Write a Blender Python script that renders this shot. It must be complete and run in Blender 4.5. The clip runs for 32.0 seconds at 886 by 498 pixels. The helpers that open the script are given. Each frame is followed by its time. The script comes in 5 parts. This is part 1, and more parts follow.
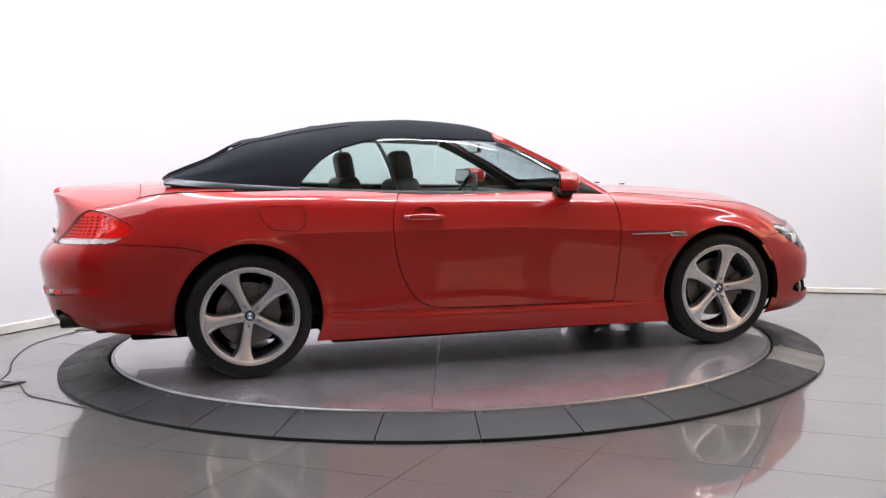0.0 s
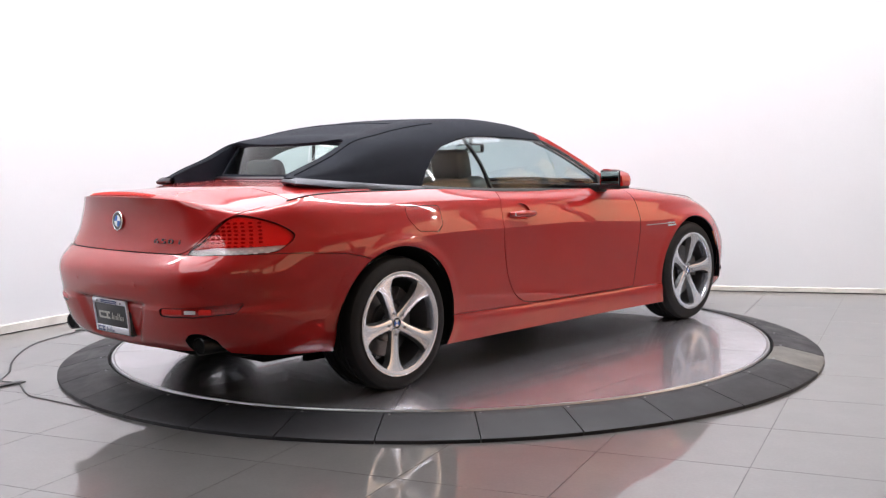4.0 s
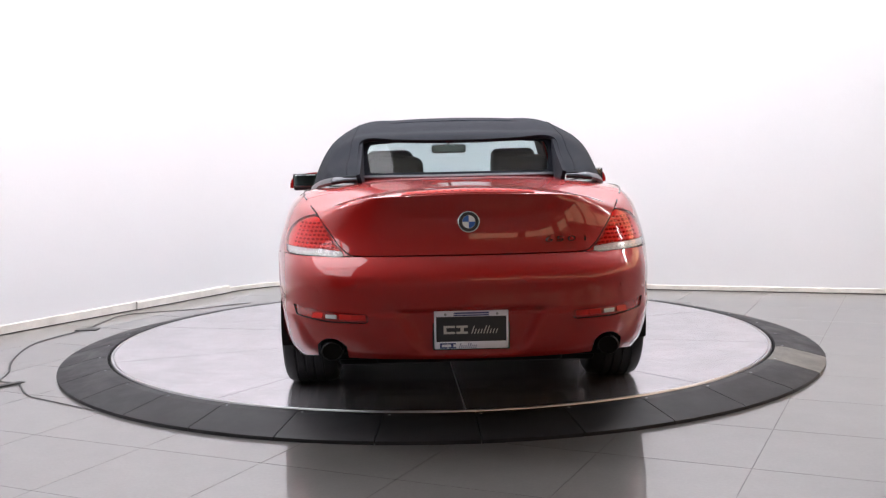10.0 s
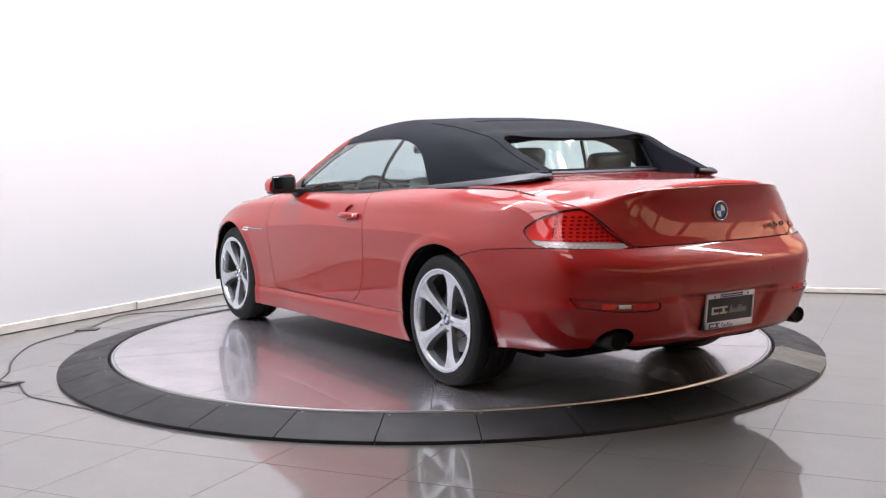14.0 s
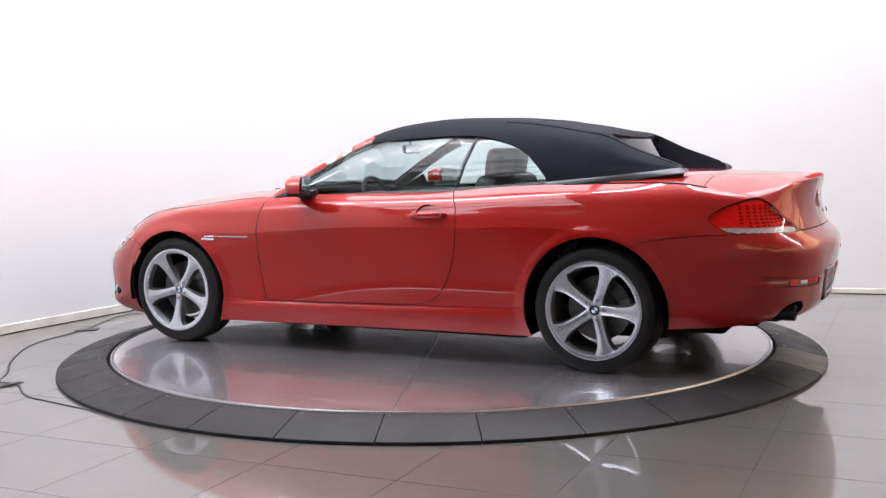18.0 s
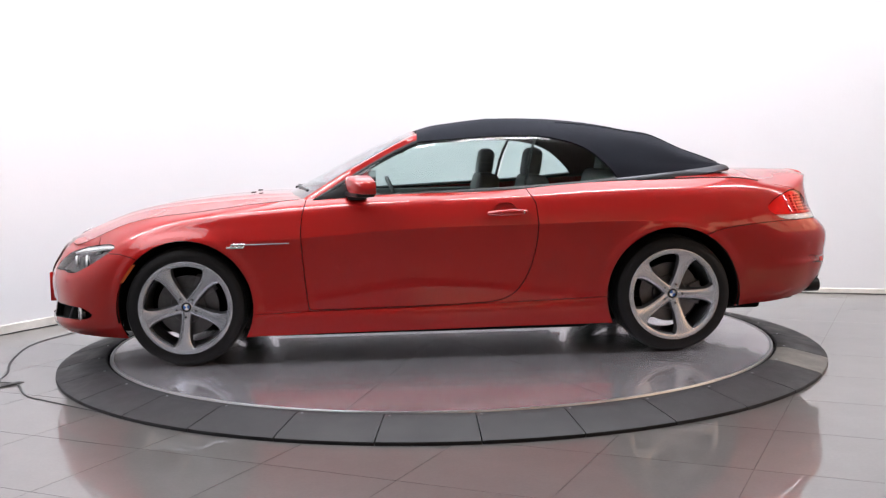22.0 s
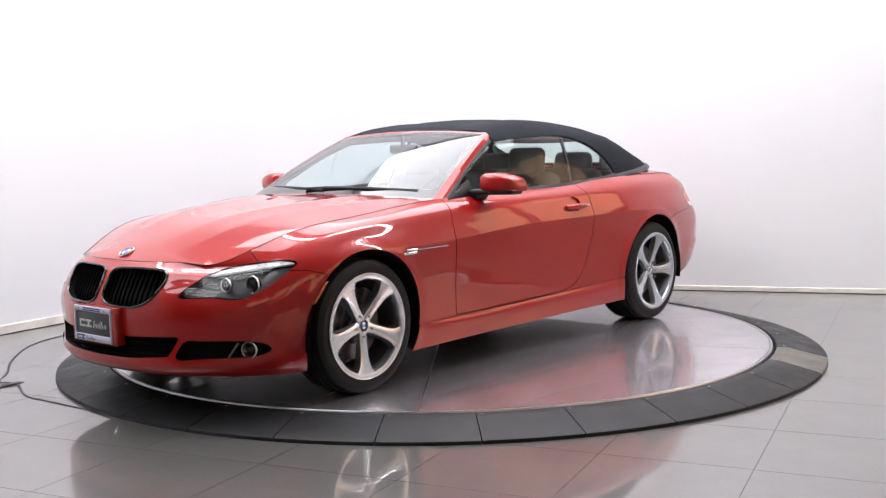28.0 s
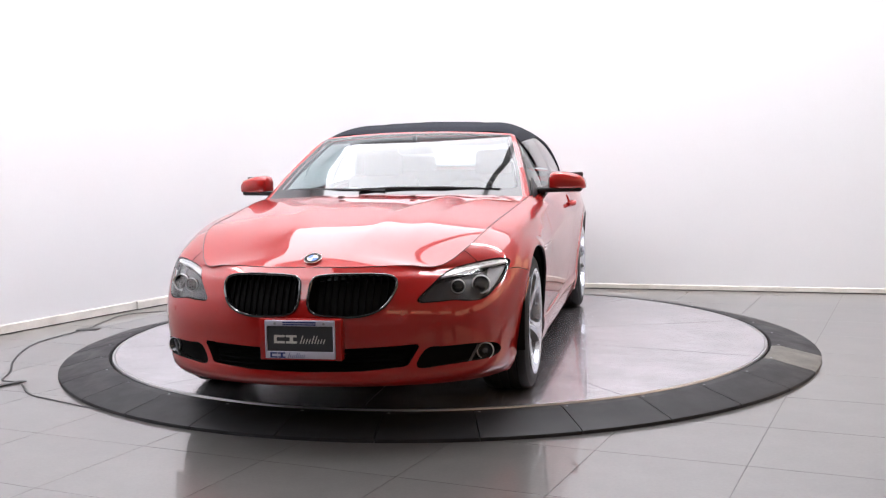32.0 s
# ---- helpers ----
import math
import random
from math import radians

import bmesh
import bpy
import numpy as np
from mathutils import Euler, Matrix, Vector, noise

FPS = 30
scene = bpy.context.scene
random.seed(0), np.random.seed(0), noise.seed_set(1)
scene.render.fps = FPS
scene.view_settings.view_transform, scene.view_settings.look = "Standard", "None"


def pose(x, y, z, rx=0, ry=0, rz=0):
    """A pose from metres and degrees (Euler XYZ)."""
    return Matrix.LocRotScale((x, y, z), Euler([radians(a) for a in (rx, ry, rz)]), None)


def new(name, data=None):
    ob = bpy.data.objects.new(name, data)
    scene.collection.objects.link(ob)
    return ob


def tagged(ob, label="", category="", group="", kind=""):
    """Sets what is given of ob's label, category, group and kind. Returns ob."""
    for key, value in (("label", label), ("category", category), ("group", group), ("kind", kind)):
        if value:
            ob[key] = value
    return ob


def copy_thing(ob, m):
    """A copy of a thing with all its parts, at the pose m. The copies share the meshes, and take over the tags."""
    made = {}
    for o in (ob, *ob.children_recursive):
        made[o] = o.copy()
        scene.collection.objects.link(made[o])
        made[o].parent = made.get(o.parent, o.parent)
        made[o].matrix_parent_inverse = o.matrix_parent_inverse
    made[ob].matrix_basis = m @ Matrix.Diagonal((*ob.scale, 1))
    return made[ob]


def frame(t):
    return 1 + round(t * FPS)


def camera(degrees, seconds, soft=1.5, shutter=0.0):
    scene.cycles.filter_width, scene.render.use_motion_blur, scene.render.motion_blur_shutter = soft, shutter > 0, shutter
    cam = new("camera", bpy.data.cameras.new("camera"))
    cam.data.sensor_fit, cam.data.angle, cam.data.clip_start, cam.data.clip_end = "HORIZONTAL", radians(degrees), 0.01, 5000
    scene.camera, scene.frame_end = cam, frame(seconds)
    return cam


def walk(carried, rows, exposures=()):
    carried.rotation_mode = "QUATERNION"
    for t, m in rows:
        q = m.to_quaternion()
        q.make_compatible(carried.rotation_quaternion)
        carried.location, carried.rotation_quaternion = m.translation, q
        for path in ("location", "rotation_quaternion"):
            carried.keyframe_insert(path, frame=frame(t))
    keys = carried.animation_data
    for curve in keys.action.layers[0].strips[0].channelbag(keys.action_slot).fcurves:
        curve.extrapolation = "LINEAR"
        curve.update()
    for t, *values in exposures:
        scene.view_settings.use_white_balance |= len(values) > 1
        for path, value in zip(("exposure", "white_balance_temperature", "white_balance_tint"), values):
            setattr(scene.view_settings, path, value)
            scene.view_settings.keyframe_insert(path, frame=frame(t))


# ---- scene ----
# World: the turntable's axis is the origin, z = 0 is the top of its steel platform.
FLOOR = -0.071
cam = camera(45.4, 32.0, soft=1.25)


def eye(near, swing):
    """The tripod camera; the lens breathes a little as it refocuses."""
    return pose(0.0, -6.81 + near, 1.186 - 0.0926 * near, 90 - 5.293, 0, -0.198 + swing) @ pose(0, 0, 0, 0, 0, -1.179)


walk(cam, [(0, eye(-0.019, -0.025)), (7.1, eye(-0.019, -0.025)), (7.5, eye(0, 0)), (17.2, eye(0, 0)), (17.6, eye(0.02, 0.019)),
           (30.1, eye(0.02, 0.019)), (30.5, eye(-0.048, -0.06)), (32, eye(-0.048, -0.06))])

# Turn of the platform and the car on it: seconds, degrees.
TURN = [(0, -75.22), (1, -67.54), (2, -59.56), (3, -51.73), (4.25, -42.1), (5.5, -32.46), (6, -28.67), (7, -21.56), (8, -14.38), (9, -6.79),
        (10, 1.19), (11, 9.33), (12, 17.34), (13, 25.09), (14, 32.61), (15.5, 44.2), (17, 55.8), (18, 63.5), (19, 71.32), (19.5, 75.25), (21, 86.23),
        (22, 93.37), (23, 100.49), (24, 107.69), (25, 115.32), (26.2, 124.8), (27.5, 135.05), (28, 139.0), (29, 146.5), (30, 152.62), (31, 159.79),
        (32, 167.6)]
CAR_AT = Vector((0.0798, -1.2972, 0.0))    # the rear axle's middle, seen from the axis, at turn 0

# ---- light ----
world = bpy.data.worlds.new("world")
scene.world = world
world.use_nodes = True
world.node_tree.nodes["Background"].inputs["Color"].default_value = (1.0, 1.0, 1.0, 1)
world.node_tree.nodes["Background"].inputs["Strength"].default_value = 0.05
scene.view_settings.exposure = 0.02


def tube_lamp(x, y, z, length, angle, power):
    data = bpy.data.lights.new("tube_light", "AREA")
    data.shape, data.size, data.size_y, data.energy = "RECTANGLE", length, 0.10, power
    data.color = (0.955, 0.945, 1.0)
    ob = new("tube_light", data)
    ob.matrix_world = pose(x, y, z, 0, 0, angle)
    return ob


# ---- materials ----
def material(name, base=(0.5, 0.5, 0.5), rough=0.5, metal=0.0, coat=0.0, spec=0.5, grain=0.0, grain_size=200.0, stain=0.0, stain_size=3.0,
             bump=0.0, bump_size=300.0, glow=None, power=0.0, rough_var=0.0):
    m = bpy.data.materials.new(name)
    m.use_nodes = True
    nt = m.node_tree
    b = nt.nodes["Principled BSDF"]
    b.inputs["Base Color"].default_value = (*base, 1)
    b.inputs["Roughness"].default_value = rough
    b.inputs["Metallic"].default_value = metal
    b.inputs["Coat Weight"].default_value = coat
    b.inputs["Coat Roughness"].default_value = 0.02
    b.inputs["Coat IOR"].default_value = 1.58
    b.inputs["Specular IOR Level"].default_value = spec
    if glow:
        b.inputs["Emission Color"].default_value = (*glow, 1)
        b.inputs["Emission Strength"].default_value = power
    tc = nt.nodes.new("ShaderNodeTexCoord")
    if grain or stain:
        mix = nt.nodes.new("ShaderNodeMix")
        mix.data_type = "RGBA"
        mix.blend_type = "MULTIPLY"
        mix.inputs[0].default_value = 1.0
        mix.inputs[6].default_value = (*base, 1)
        fine = nt.nodes.new("ShaderNodeTexNoise")
        fine.inputs["Scale"].default_value = grain_size
        fine.inputs["Detail"].default_value = 3
        big = nt.nodes.new("ShaderNodeTexNoise")
        big.inputs["Scale"].default_value = stain_size
        big.inputs["Detail"].default_value = 6
        big.inputs["Roughness"].default_value = 0.65
        nt.links.new(tc.outputs["Object"], fine.inputs["Vector"])
        nt.links.new(tc.outputs["Object"], big.inputs["Vector"])
        r1 = nt.nodes.new("ShaderNodeMapRange")
        r1.inputs[1].default_value, r1.inputs[2].default_value = 0.3, 0.7
        r1.inputs[3].default_value, r1.inputs[4].default_value = 1 - grain, 1 + grain
        r2 = nt.nodes.new("ShaderNodeMapRange")
        r2.inputs[1].default_value, r2.inputs[2].default_value = 0.3, 0.7
        r2.inputs[3].default_value, r2.inputs[4].default_value = 1 - stain, 1 + stain
        nt.links.new(fine.outputs["Fac"], r1.inputs[0])
        nt.links.new(big.outputs["Fac"], r2.inputs[0])
        mul = nt.nodes.new("ShaderNodeMath")
        mul.operation = "MULTIPLY"
        nt.links.new(r1.outputs[0], mul.inputs[0])
        nt.links.new(r2.outputs[0], mul.inputs[1])
        nt.links.new(mul.outputs[0], mix.inputs[7])
        nt.links.new(mix.outputs[2], b.inputs["Base Color"])
        if rough_var:
            r3 = nt.nodes.new("ShaderNodeMapRange")
            r3.inputs[1].default_value, r3.inputs[2].default_value = 0.35, 0.65
            r3.inputs[3].default_value, r3.inputs[4].default_value = max(0.02, rough - rough_var), rough + rough_var
            nt.links.new(big.outputs["Fac"], r3.inputs[0])
            nt.links.new(r3.outputs[0], b.inputs["Roughness"])
    if bump:
        n = nt.nodes.new("ShaderNodeTexNoise")
        n.inputs["Scale"].default_value = bump_size
        n.inputs["Detail"].default_value = 4
        bp = nt.nodes.new("ShaderNodeBump")
        bp.inputs["Strength"].default_value = bump
        bp.inputs["Distance"].default_value = 0.002
        nt.links.new(tc.outputs["Object"], n.inputs["Vector"])
        nt.links.new(n.outputs["Fac"], bp.inputs["Height"])
        nt.links.new(bp.outputs["Normal"], b.inputs["Normal"])
    return m


def glass_material(name, tint, gloss=1.45, rough=0.0):
    """A clear pane: straight through, tinted, with Fresnel gloss."""
    m = bpy.data.materials.new(name)
    m.use_nodes = True
    nt = m.node_tree
    nt.nodes.remove(nt.nodes["Principled BSDF"])
    tr = nt.nodes.new("ShaderNodeBsdfTransparent")
    tr.inputs["Color"].default_value = (*tint, 1)
    gl = nt.nodes.new("ShaderNodeBsdfGlossy")
    gl.inputs["Roughness"].default_value = rough
    gl.inputs["Color"].default_value = (1, 1, 1, 1)
    lw = nt.nodes.new("ShaderNodeLayerWeight")          # the same gloss from both faces of the pane
    lw.inputs["Blend"].default_value = 0.5
    pw = nt.nodes.new("ShaderNodeMath")
    pw.operation, pw.inputs[1].default_value = "POWER", 5.0
    fr = nt.nodes.new("ShaderNodeMath")
    f0 = 2 * ((gloss - 1) / (gloss + 1)) ** 2
    fr.operation, fr.inputs[1].default_value, fr.inputs[2].default_value = "MULTIPLY_ADD", 1 - f0, f0
    nt.links.new(lw.outputs["Facing"], pw.inputs[0])
    nt.links.new(pw.outputs[0], fr.inputs[0])
    mx = nt.nodes.new("ShaderNodeMixShader")
    nt.links.new(fr.outputs[0], mx.inputs[0])
    nt.links.new(tr.outputs[0], mx.inputs[1])
    nt.links.new(gl.outputs[0], mx.inputs[2])
    nt.links.new(mx.outputs[0], nt.nodes["Material Output"].inputs["Surface"])
    return m


WALL = material("white_wall_paint", (0.685, 0.688, 0.708), 0.7, stain=0.012, stain_size=0.8, grain=0.006, grain_size=60, bump=0.06, bump_size=25)
BASE = material("white_ledge_paint", (0.64, 0.615, 0.57), 0.6, stain=0.16, stain_size=5, bump=0.1, bump_size=40)
CEIL = material("white_ceiling_paint", (0.75, 0.75, 0.75), 0.8, stain=0.03, stain_size=1)
TILE = material("grey_polished_tile", (0.100, 0.096, 0.092), 0.32, spec=0.6, coat=0.95, stain=0.12, stain_size=5.0, grain=0.10, grain_size=70)
GROUT = material("grey_grout", (0.075, 0.072, 0.068), 0.7, grain=0.2, grain_size=80)
RUBBER = material("dark_grey_rubber_tile", (0.020, 0.020, 0.022), 0.50, spec=0.2, stain=0.22, stain_size=5, grain=0.12, grain_size=300, bump=0.15, bump_size=220, rough_var=0.08)
WORN = material("worn_beige_rubber_tile", (0.105, 0.098, 0.086), 0.5, stain=0.45, stain_size=7, grain=0.1, bump=0.2)
STEEL = material("scuffed_steel_plate", (0.53, 0.51, 0.545), 0.24, metal=0.82, coat=0.5, stain=0.24, stain_size=4.5, grain=0.08, grain_size=30)
RIM_STEEL = material("steel_edge_band", (0.55, 0.55, 0.56), 0.30, metal=1.0, grain=0.05)
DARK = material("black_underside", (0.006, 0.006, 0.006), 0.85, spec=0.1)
CABLE = material("black_cable", (0.02, 0.02, 0.02), 0.5)
PAINT = material("red_metallic_car_paint", (0.34, 0.0085, 0.0070), 0.38, metal=0.14, spec=0.1, coat=1.0, grain=0.10, grain_size=900, stain=0.01)
FABRIC = material("black_soft_top_fabric", (0.0085, 0.0105, 0.017), 0.85, spec=0.2, grain=0.25, grain_size=700, stain=0.12, stain_size=6, bump=0.4, bump_size=900)
BLACK = material("black_plastic", (0.010, 0.010, 0.011), 0.38, spec=0.3, grain=0.1)
GLOSS_BLACK = material("gloss_black_trim", (0.008, 0.008, 0.009), 0.08, coat=0.5)
CHROME = material("chrome", (0.85, 0.85, 0.86), 0.07, metal=1.0)
SATIN = material("satin_aluminium_strip", (0.30, 0.31, 0.33), 0.34, metal=1.0)
TYRE = material("black_tyre_rubber", (0.009, 0.009, 0.0095), 0.6, spec=0.25, grain=0.15, grain_size=250, stain=0.15, stain_size=12, bump=0.1)
ALLOY = material("machined_alloy", (0.66, 0.70, 0.76), 0.22, metal=0.82, grain=0.06, grain_size=400, stain=0.05, stain_size=8)
ALLOY_DARK = material("grey_painted_alloy", (0.13, 0.13, 0.14), 0.4, metal=0.7, grain=0.08)
DISC = material("brake_disc_steel", (0.16, 0.16, 0.165), 0.35, metal=1.0, stain=0.15, stain_size=20)
GLASS = glass_material("green_tinted_glass", (0.74, 0.85, 0.83), 1.32)
SCREEN = glass_material("clear_windscreen_glass", (0.76, 0.85, 0.88), 1.62)
LENS = glass_material("clear_lamp_lens", (0.93, 0.93, 0.93), 1.34)
WHITE = material("white_enamel", (0.8, 0.8, 0.8), 0.3)
BLUE = material("blue_enamel", (0.03, 0.13, 0.45), 0.3)
STRIP = material("dull_satin_strip", (0.075, 0.077, 0.085), 0.38, metal=1.0, grain=0.05)
TUBE = material("fluorescent_tube", (0.9, 0.9, 0.9), 0.4, glow=(1.0, 0.98, 0.97), power=14.0)
LAMP_POWER = 40.0
UP_POWER = 20.0
SKY_PANEL = material("bright_skylight", (0.9, 0.9, 0.9), 0.5, glow=(0.94, 0.945, 1.0), power=4.6)
# added glow: gives the car warm reflections as of a sunlit tan wall
AMBER_GLOW = material("sunlit_brick_glow", (0.7, 0.45, 0.28), 0.5, glow=(1.0, 0.66, 0.42), power=1.45, stain=0.25, stain_size=1.2)
SHADE = material("unlit_wall_shade", (0.06, 0.058, 0.058), 0.8, stain=0.2, stain_size=1)
BEAM = material("grey_roof_beam", (0.26, 0.255, 0.25), 0.7, stain=0.2, stain_size=2)
DIM = material("dull_grey_wall_paint", (0.48, 0.475, 0.475), 0.8, stain=0.15, stain_size=1)


# ---- building helpers ----
def mesh_object(name, verts, faces, mat, parent=None, label="", normals=None, smooth=True, at=None):
    me = bpy.data.meshes.new(name)
    me.from_pydata([tuple(v) for v in verts], [], [tuple(f) for f in faces])
    me.materials.append(mat)
    me.validate()
    if smooth:
        me.shade_smooth()
    else:
        me.shade_flat()
    if normals is not None and len(normals) == len(me.vertices):
        me.normals_split_custom_set_from_vertices([tuple(n) for n in normals])
    me.update()
    ob = new(name, me)
    if parent is not None:
        ob.parent = parent
    if at is not None:
        ob.matrix_basis = at
    if label:
        tagged(ob, label)
    return ob


def part(name, bm, mat, parent, label="", smooth=True, at=None, sharp=35):
    """Links a bmesh as one mesh object under a thing or under a part."""
    me = bpy.data.meshes.new(name)
    bmesh.ops.recalc_face_normals(bm, faces=bm.faces)
    if smooth:
        limit = radians(sharp)
        for e in bm.edges:
            if len(e.link_faces) == 2 and e.calc_face_angle(0.0) > limit:
                e.smooth = False
        for f in bm.faces:
            f.smooth = True
    bm.to_mesh(me)
    bm.free()
    me.materials.append(mat)
    ob = new(name, me)
    if parent is not None:
        ob.parent = parent
    if at is not None:
        ob.matrix_basis = at
    if label:
        tagged(ob, label)
    return ob


def box(bm, lo, hi, bevel=0.0, m=None, segments=2):
    made = bmesh.ops.create_cube(bm, size=1.0)
    vs = made["verts"]
    lo, hi = Vector(lo), Vector(hi)
    for v in vs:
        v.co = Vector(((lo[k] + hi[k]) / 2 + v.co[k] * (hi[k] - lo[k])) for k in range(3))
    if bevel:
        es = list({e for v in vs for e in v.link_edges})
        out = bmesh.ops.bevel(bm, geom=es, offset=bevel, segments=segments, affect="EDGES", profile=0.5)
        vs = list({v for f in out["faces"] for v in f.verts} | {v for v in vs if v.is_valid})
    if m is not None:
        for v in vs:
            v.co = m @ v.co
    return bm


def cylinder(bm, r1, r2, z0, z1, n=32, m=None, caps=True):
    a = [bm.verts.new((r1 * math.cos(2 * math.pi * k / n), r1 * math.sin(2 * math.pi * k / n), z0)) for k in range(n)]
    b = [bm.verts.new((r2 * math.cos(2 * math.pi * k / n), r2 * math.sin(2 * math.pi * k / n), z1)) for k in range(n)]
    for k in range(n):
        bm.faces.new((a[k], a[(k + 1) % n], b[(k + 1) % n], b[k]))
    if caps:
        bm.faces.new(a[::-1])
        bm.faces.new(b)
    if m is not None:
        for v in a + b:
            v.co = m @ v.co
    return bm


def revolve(bm, profile, n=64, m=None, closed=False):
    """Turns a profile of (radius, height) round the z axis."""
    rings = []
    for k in range(n):
        a = 2 * math.pi * k / n
        rings.append([bm.verts.new((r * math.cos(a), r * math.sin(a), z)) for r, z in profile])
    count = len(profile)
    for k in range(n):
        p, q = rings[k], rings[(k + 1) % n]
        for i in range(count if closed else count - 1):
            j = (i + 1) % count
            bm.faces.new((p[i], q[i], q[j], p[j]))
    if m is not None:
        for ring in rings:
            for v in ring:
                v.co = m @ v.co
    return bm


def pipe(bm, points, r, n=8, closed=False):
    """A round bar along a line of points."""
    pts = [Vector(p) for p in points]
    rings = []
    for i, p in enumerate(pts):
        a = pts[i - 1] if i else (pts[-1] if closed else pts[0])
        b = pts[i + 1] if i + 1 < len(pts) else (pts[0] if closed else pts[-1])
        d = (b - a).normalized()
        side = d.cross(Vector((0, 0, 1)))
        if side.length < 1e-3:
            side = d.cross(Vector((0, 1, 0)))
        side.normalize()
        up = side.cross(d)
        rings.append([bm.verts.new(p + r * (math.cos(2 * math.pi * k / n) * side + math.sin(2 * math.pi * k / n) * up)) for k in range(n)])
    for i in range(len(pts) if closed else len(pts) - 1):
        a, b = rings[i], rings[(i + 1) % len(pts)]
        for k in range(n):
            bm.faces.new((a[k], a[(k + 1) % n], b[(k + 1) % n], b[k]))
    if not closed:
        bm.faces.new(rings[0][::-1])
        bm.faces.new(rings[-1])
    return bm


def empty(name, at=None):
    ob = new(name)
    ob.empty_display_size = 0.2
    if at is not None:
        ob.matrix_basis = at
    return ob


# ---- the studio: floor, walls, ceiling ----
CORNER = Vector((-1.55, 3.57))
RIGHT_DIR = Vector((2.0, -0.65)).normalized()
LEFT_DIR = Vector((-1.37, -2.37)).normalized()
HIGH = 4.4


def wall_line(radius=1.0, steps=14):
    """The plan of the wall's face: right wall, rounded corner, left wall."""
    half = RIGHT_DIR.angle(LEFT_DIR) / 2
    reach = radius / math.tan(half)
    a, b = CORNER + RIGHT_DIR * reach, CORNER + LEFT_DIR * reach
    mid = CORNER + (RIGHT_DIR + LEFT_DIR).normalized() * (radius / math.sin(half))
    a0, b0 = math.atan2((a - mid).y, (a - mid).x), math.atan2((b - mid).y, (b - mid).x)
    if b0 < a0:
        b0 += 2 * math.pi
    arc = [mid + radius * Vector((math.cos(a0 + (b0 - a0) * k / steps), math.sin(a0 + (b0 - a0) * k / steps))) for k in range(steps + 1)]
    return [CORNER + RIGHT_DIR * 6.2] + arc + [CORNER + LEFT_DIR * 12.6]


def extruded_line(line, inner, outer, z0, z1, name, mat, label, bevel=0.0):
    """A band along the wall line, from inner to outer metres in front of the face."""
    n = len(line)
    normals = []
    for i in range(n):
        d = (line[min(i + 1, n - 1)] - line[max(i - 1, 0)]).normalized()
        normals.append(Vector((-d.y, d.x)))
    verts, faces = [], []
    prof = [(inner, z0), (outer, z0), (outer, z1 - bevel), (outer - bevel, z1), (inner, z1)]
    for p, nn in zip(line, normals):
        verts += [(p.x + nn.x * o, p.y + nn.y * o, z) for o, z in prof]
    m = len(prof)
    for i in range(n - 1):
        for k in range(m):
            a, b = i * m + k, i * m + (k + 1) % m
            faces.append((a, b, b + m, a + m))
    faces += [tuple(range(m)), tuple(range((n - 1) * m, n * m))[::-1]]
    bm = bmesh.new()
    vs = [bm.verts.new(v) for v in verts]
    for f in faces:
        bm.faces.new([vs[i] for i in f])
    ob = part(name, bm, mat, None)
    return tagged(ob, label, kind="structure")


line = wall_line()
extruded_line(line, -0.2, 0.0, FLOOR - 0.05, HIGH, "wall_cove", WALL, "white painted studio wall with a rounded corner")
SHADOW_GAP = 0.006
for n, (ends, depth, top) in enumerate(((line[:-1], 0.014, 0.045), ([line[-2], CORNER + LEFT_DIR * 1.95], 0.03, 0.070), ([CORNER + LEFT_DIR * 1.955, line[-1]], 0.016, 0.070))):
    extruded_line(ends, 0.0, depth, FLOOR + SHADOW_GAP, FLOOR + top, "baseboard_%d" % (n + 1), BASE, "white painted base ledge with scuffs and dirt", depth * 0.35)
    # near-black strip that paints the ledge's shadow line on the floor
    extruded_line(ends, 0.0, depth - 0.008, FLOOR, FLOOR + SHADOW_GAP, "trim_%d" % (n + 1), DARK, "dark strip painted as the shadow below the base ledge")
FAR_A, FAR_B = line[0], line[-1]
BACK_A, BACK_B, BACK_C = Vector((8.3, -11.2)), Vector((-5.6, -11.2)), Vector((-11.4, -11.2))
SIDE_A = Vector((8.2, 0.4))
# unseen walls; the SHADE ones carry the unlit end's darkness in their colour
for name, a, b, mat, label in (("wall_annex", FAR_A, SIDE_A, DIM, "plain grey warehouse wall"), ("wall_side", SIDE_A, BACK_A, DIM, "plain grey warehouse wall"), ("wall_behind", BACK_A, BACK_B, DIM, "plain grey warehouse wall"),
                               ("wall_recess", BACK_B, BACK_C, SHADE, "unseen warehouse wall, coloured dark for the unlit end"), ("wall_return", BACK_C, Vector((-11.4, FAR_B.y)), SHADE, "unseen warehouse wall, coloured dark for the unlit end"),
                               ("wall_end", Vector((-11.4, FAR_B.y)), FAR_B, SHADE, "unseen warehouse wall, coloured dark for the unlit end")):
    d = (b - a).normalized()
    nn = Vector((d.y, -d.x))
    bm = bmesh.new()
    vs = [bm.verts.new((p.x + nn.x * -o, p.y + nn.y * -o, z)) for p in (a, b) for o, z in ((0, FLOOR), (-0.2, FLOOR), (-0.2, HIGH), (0, HIGH))]
    for k in range(4):
        bm.faces.new((vs[k], vs[(k + 1) % 4], vs[4 + (k + 1) % 4], vs[4 + k]))
    bm.faces.new(vs[:4])
    bm.faces.new(vs[4:])
    tagged(part(name, bm, mat, None), label, kind="structure")
bm = bmesh.new()
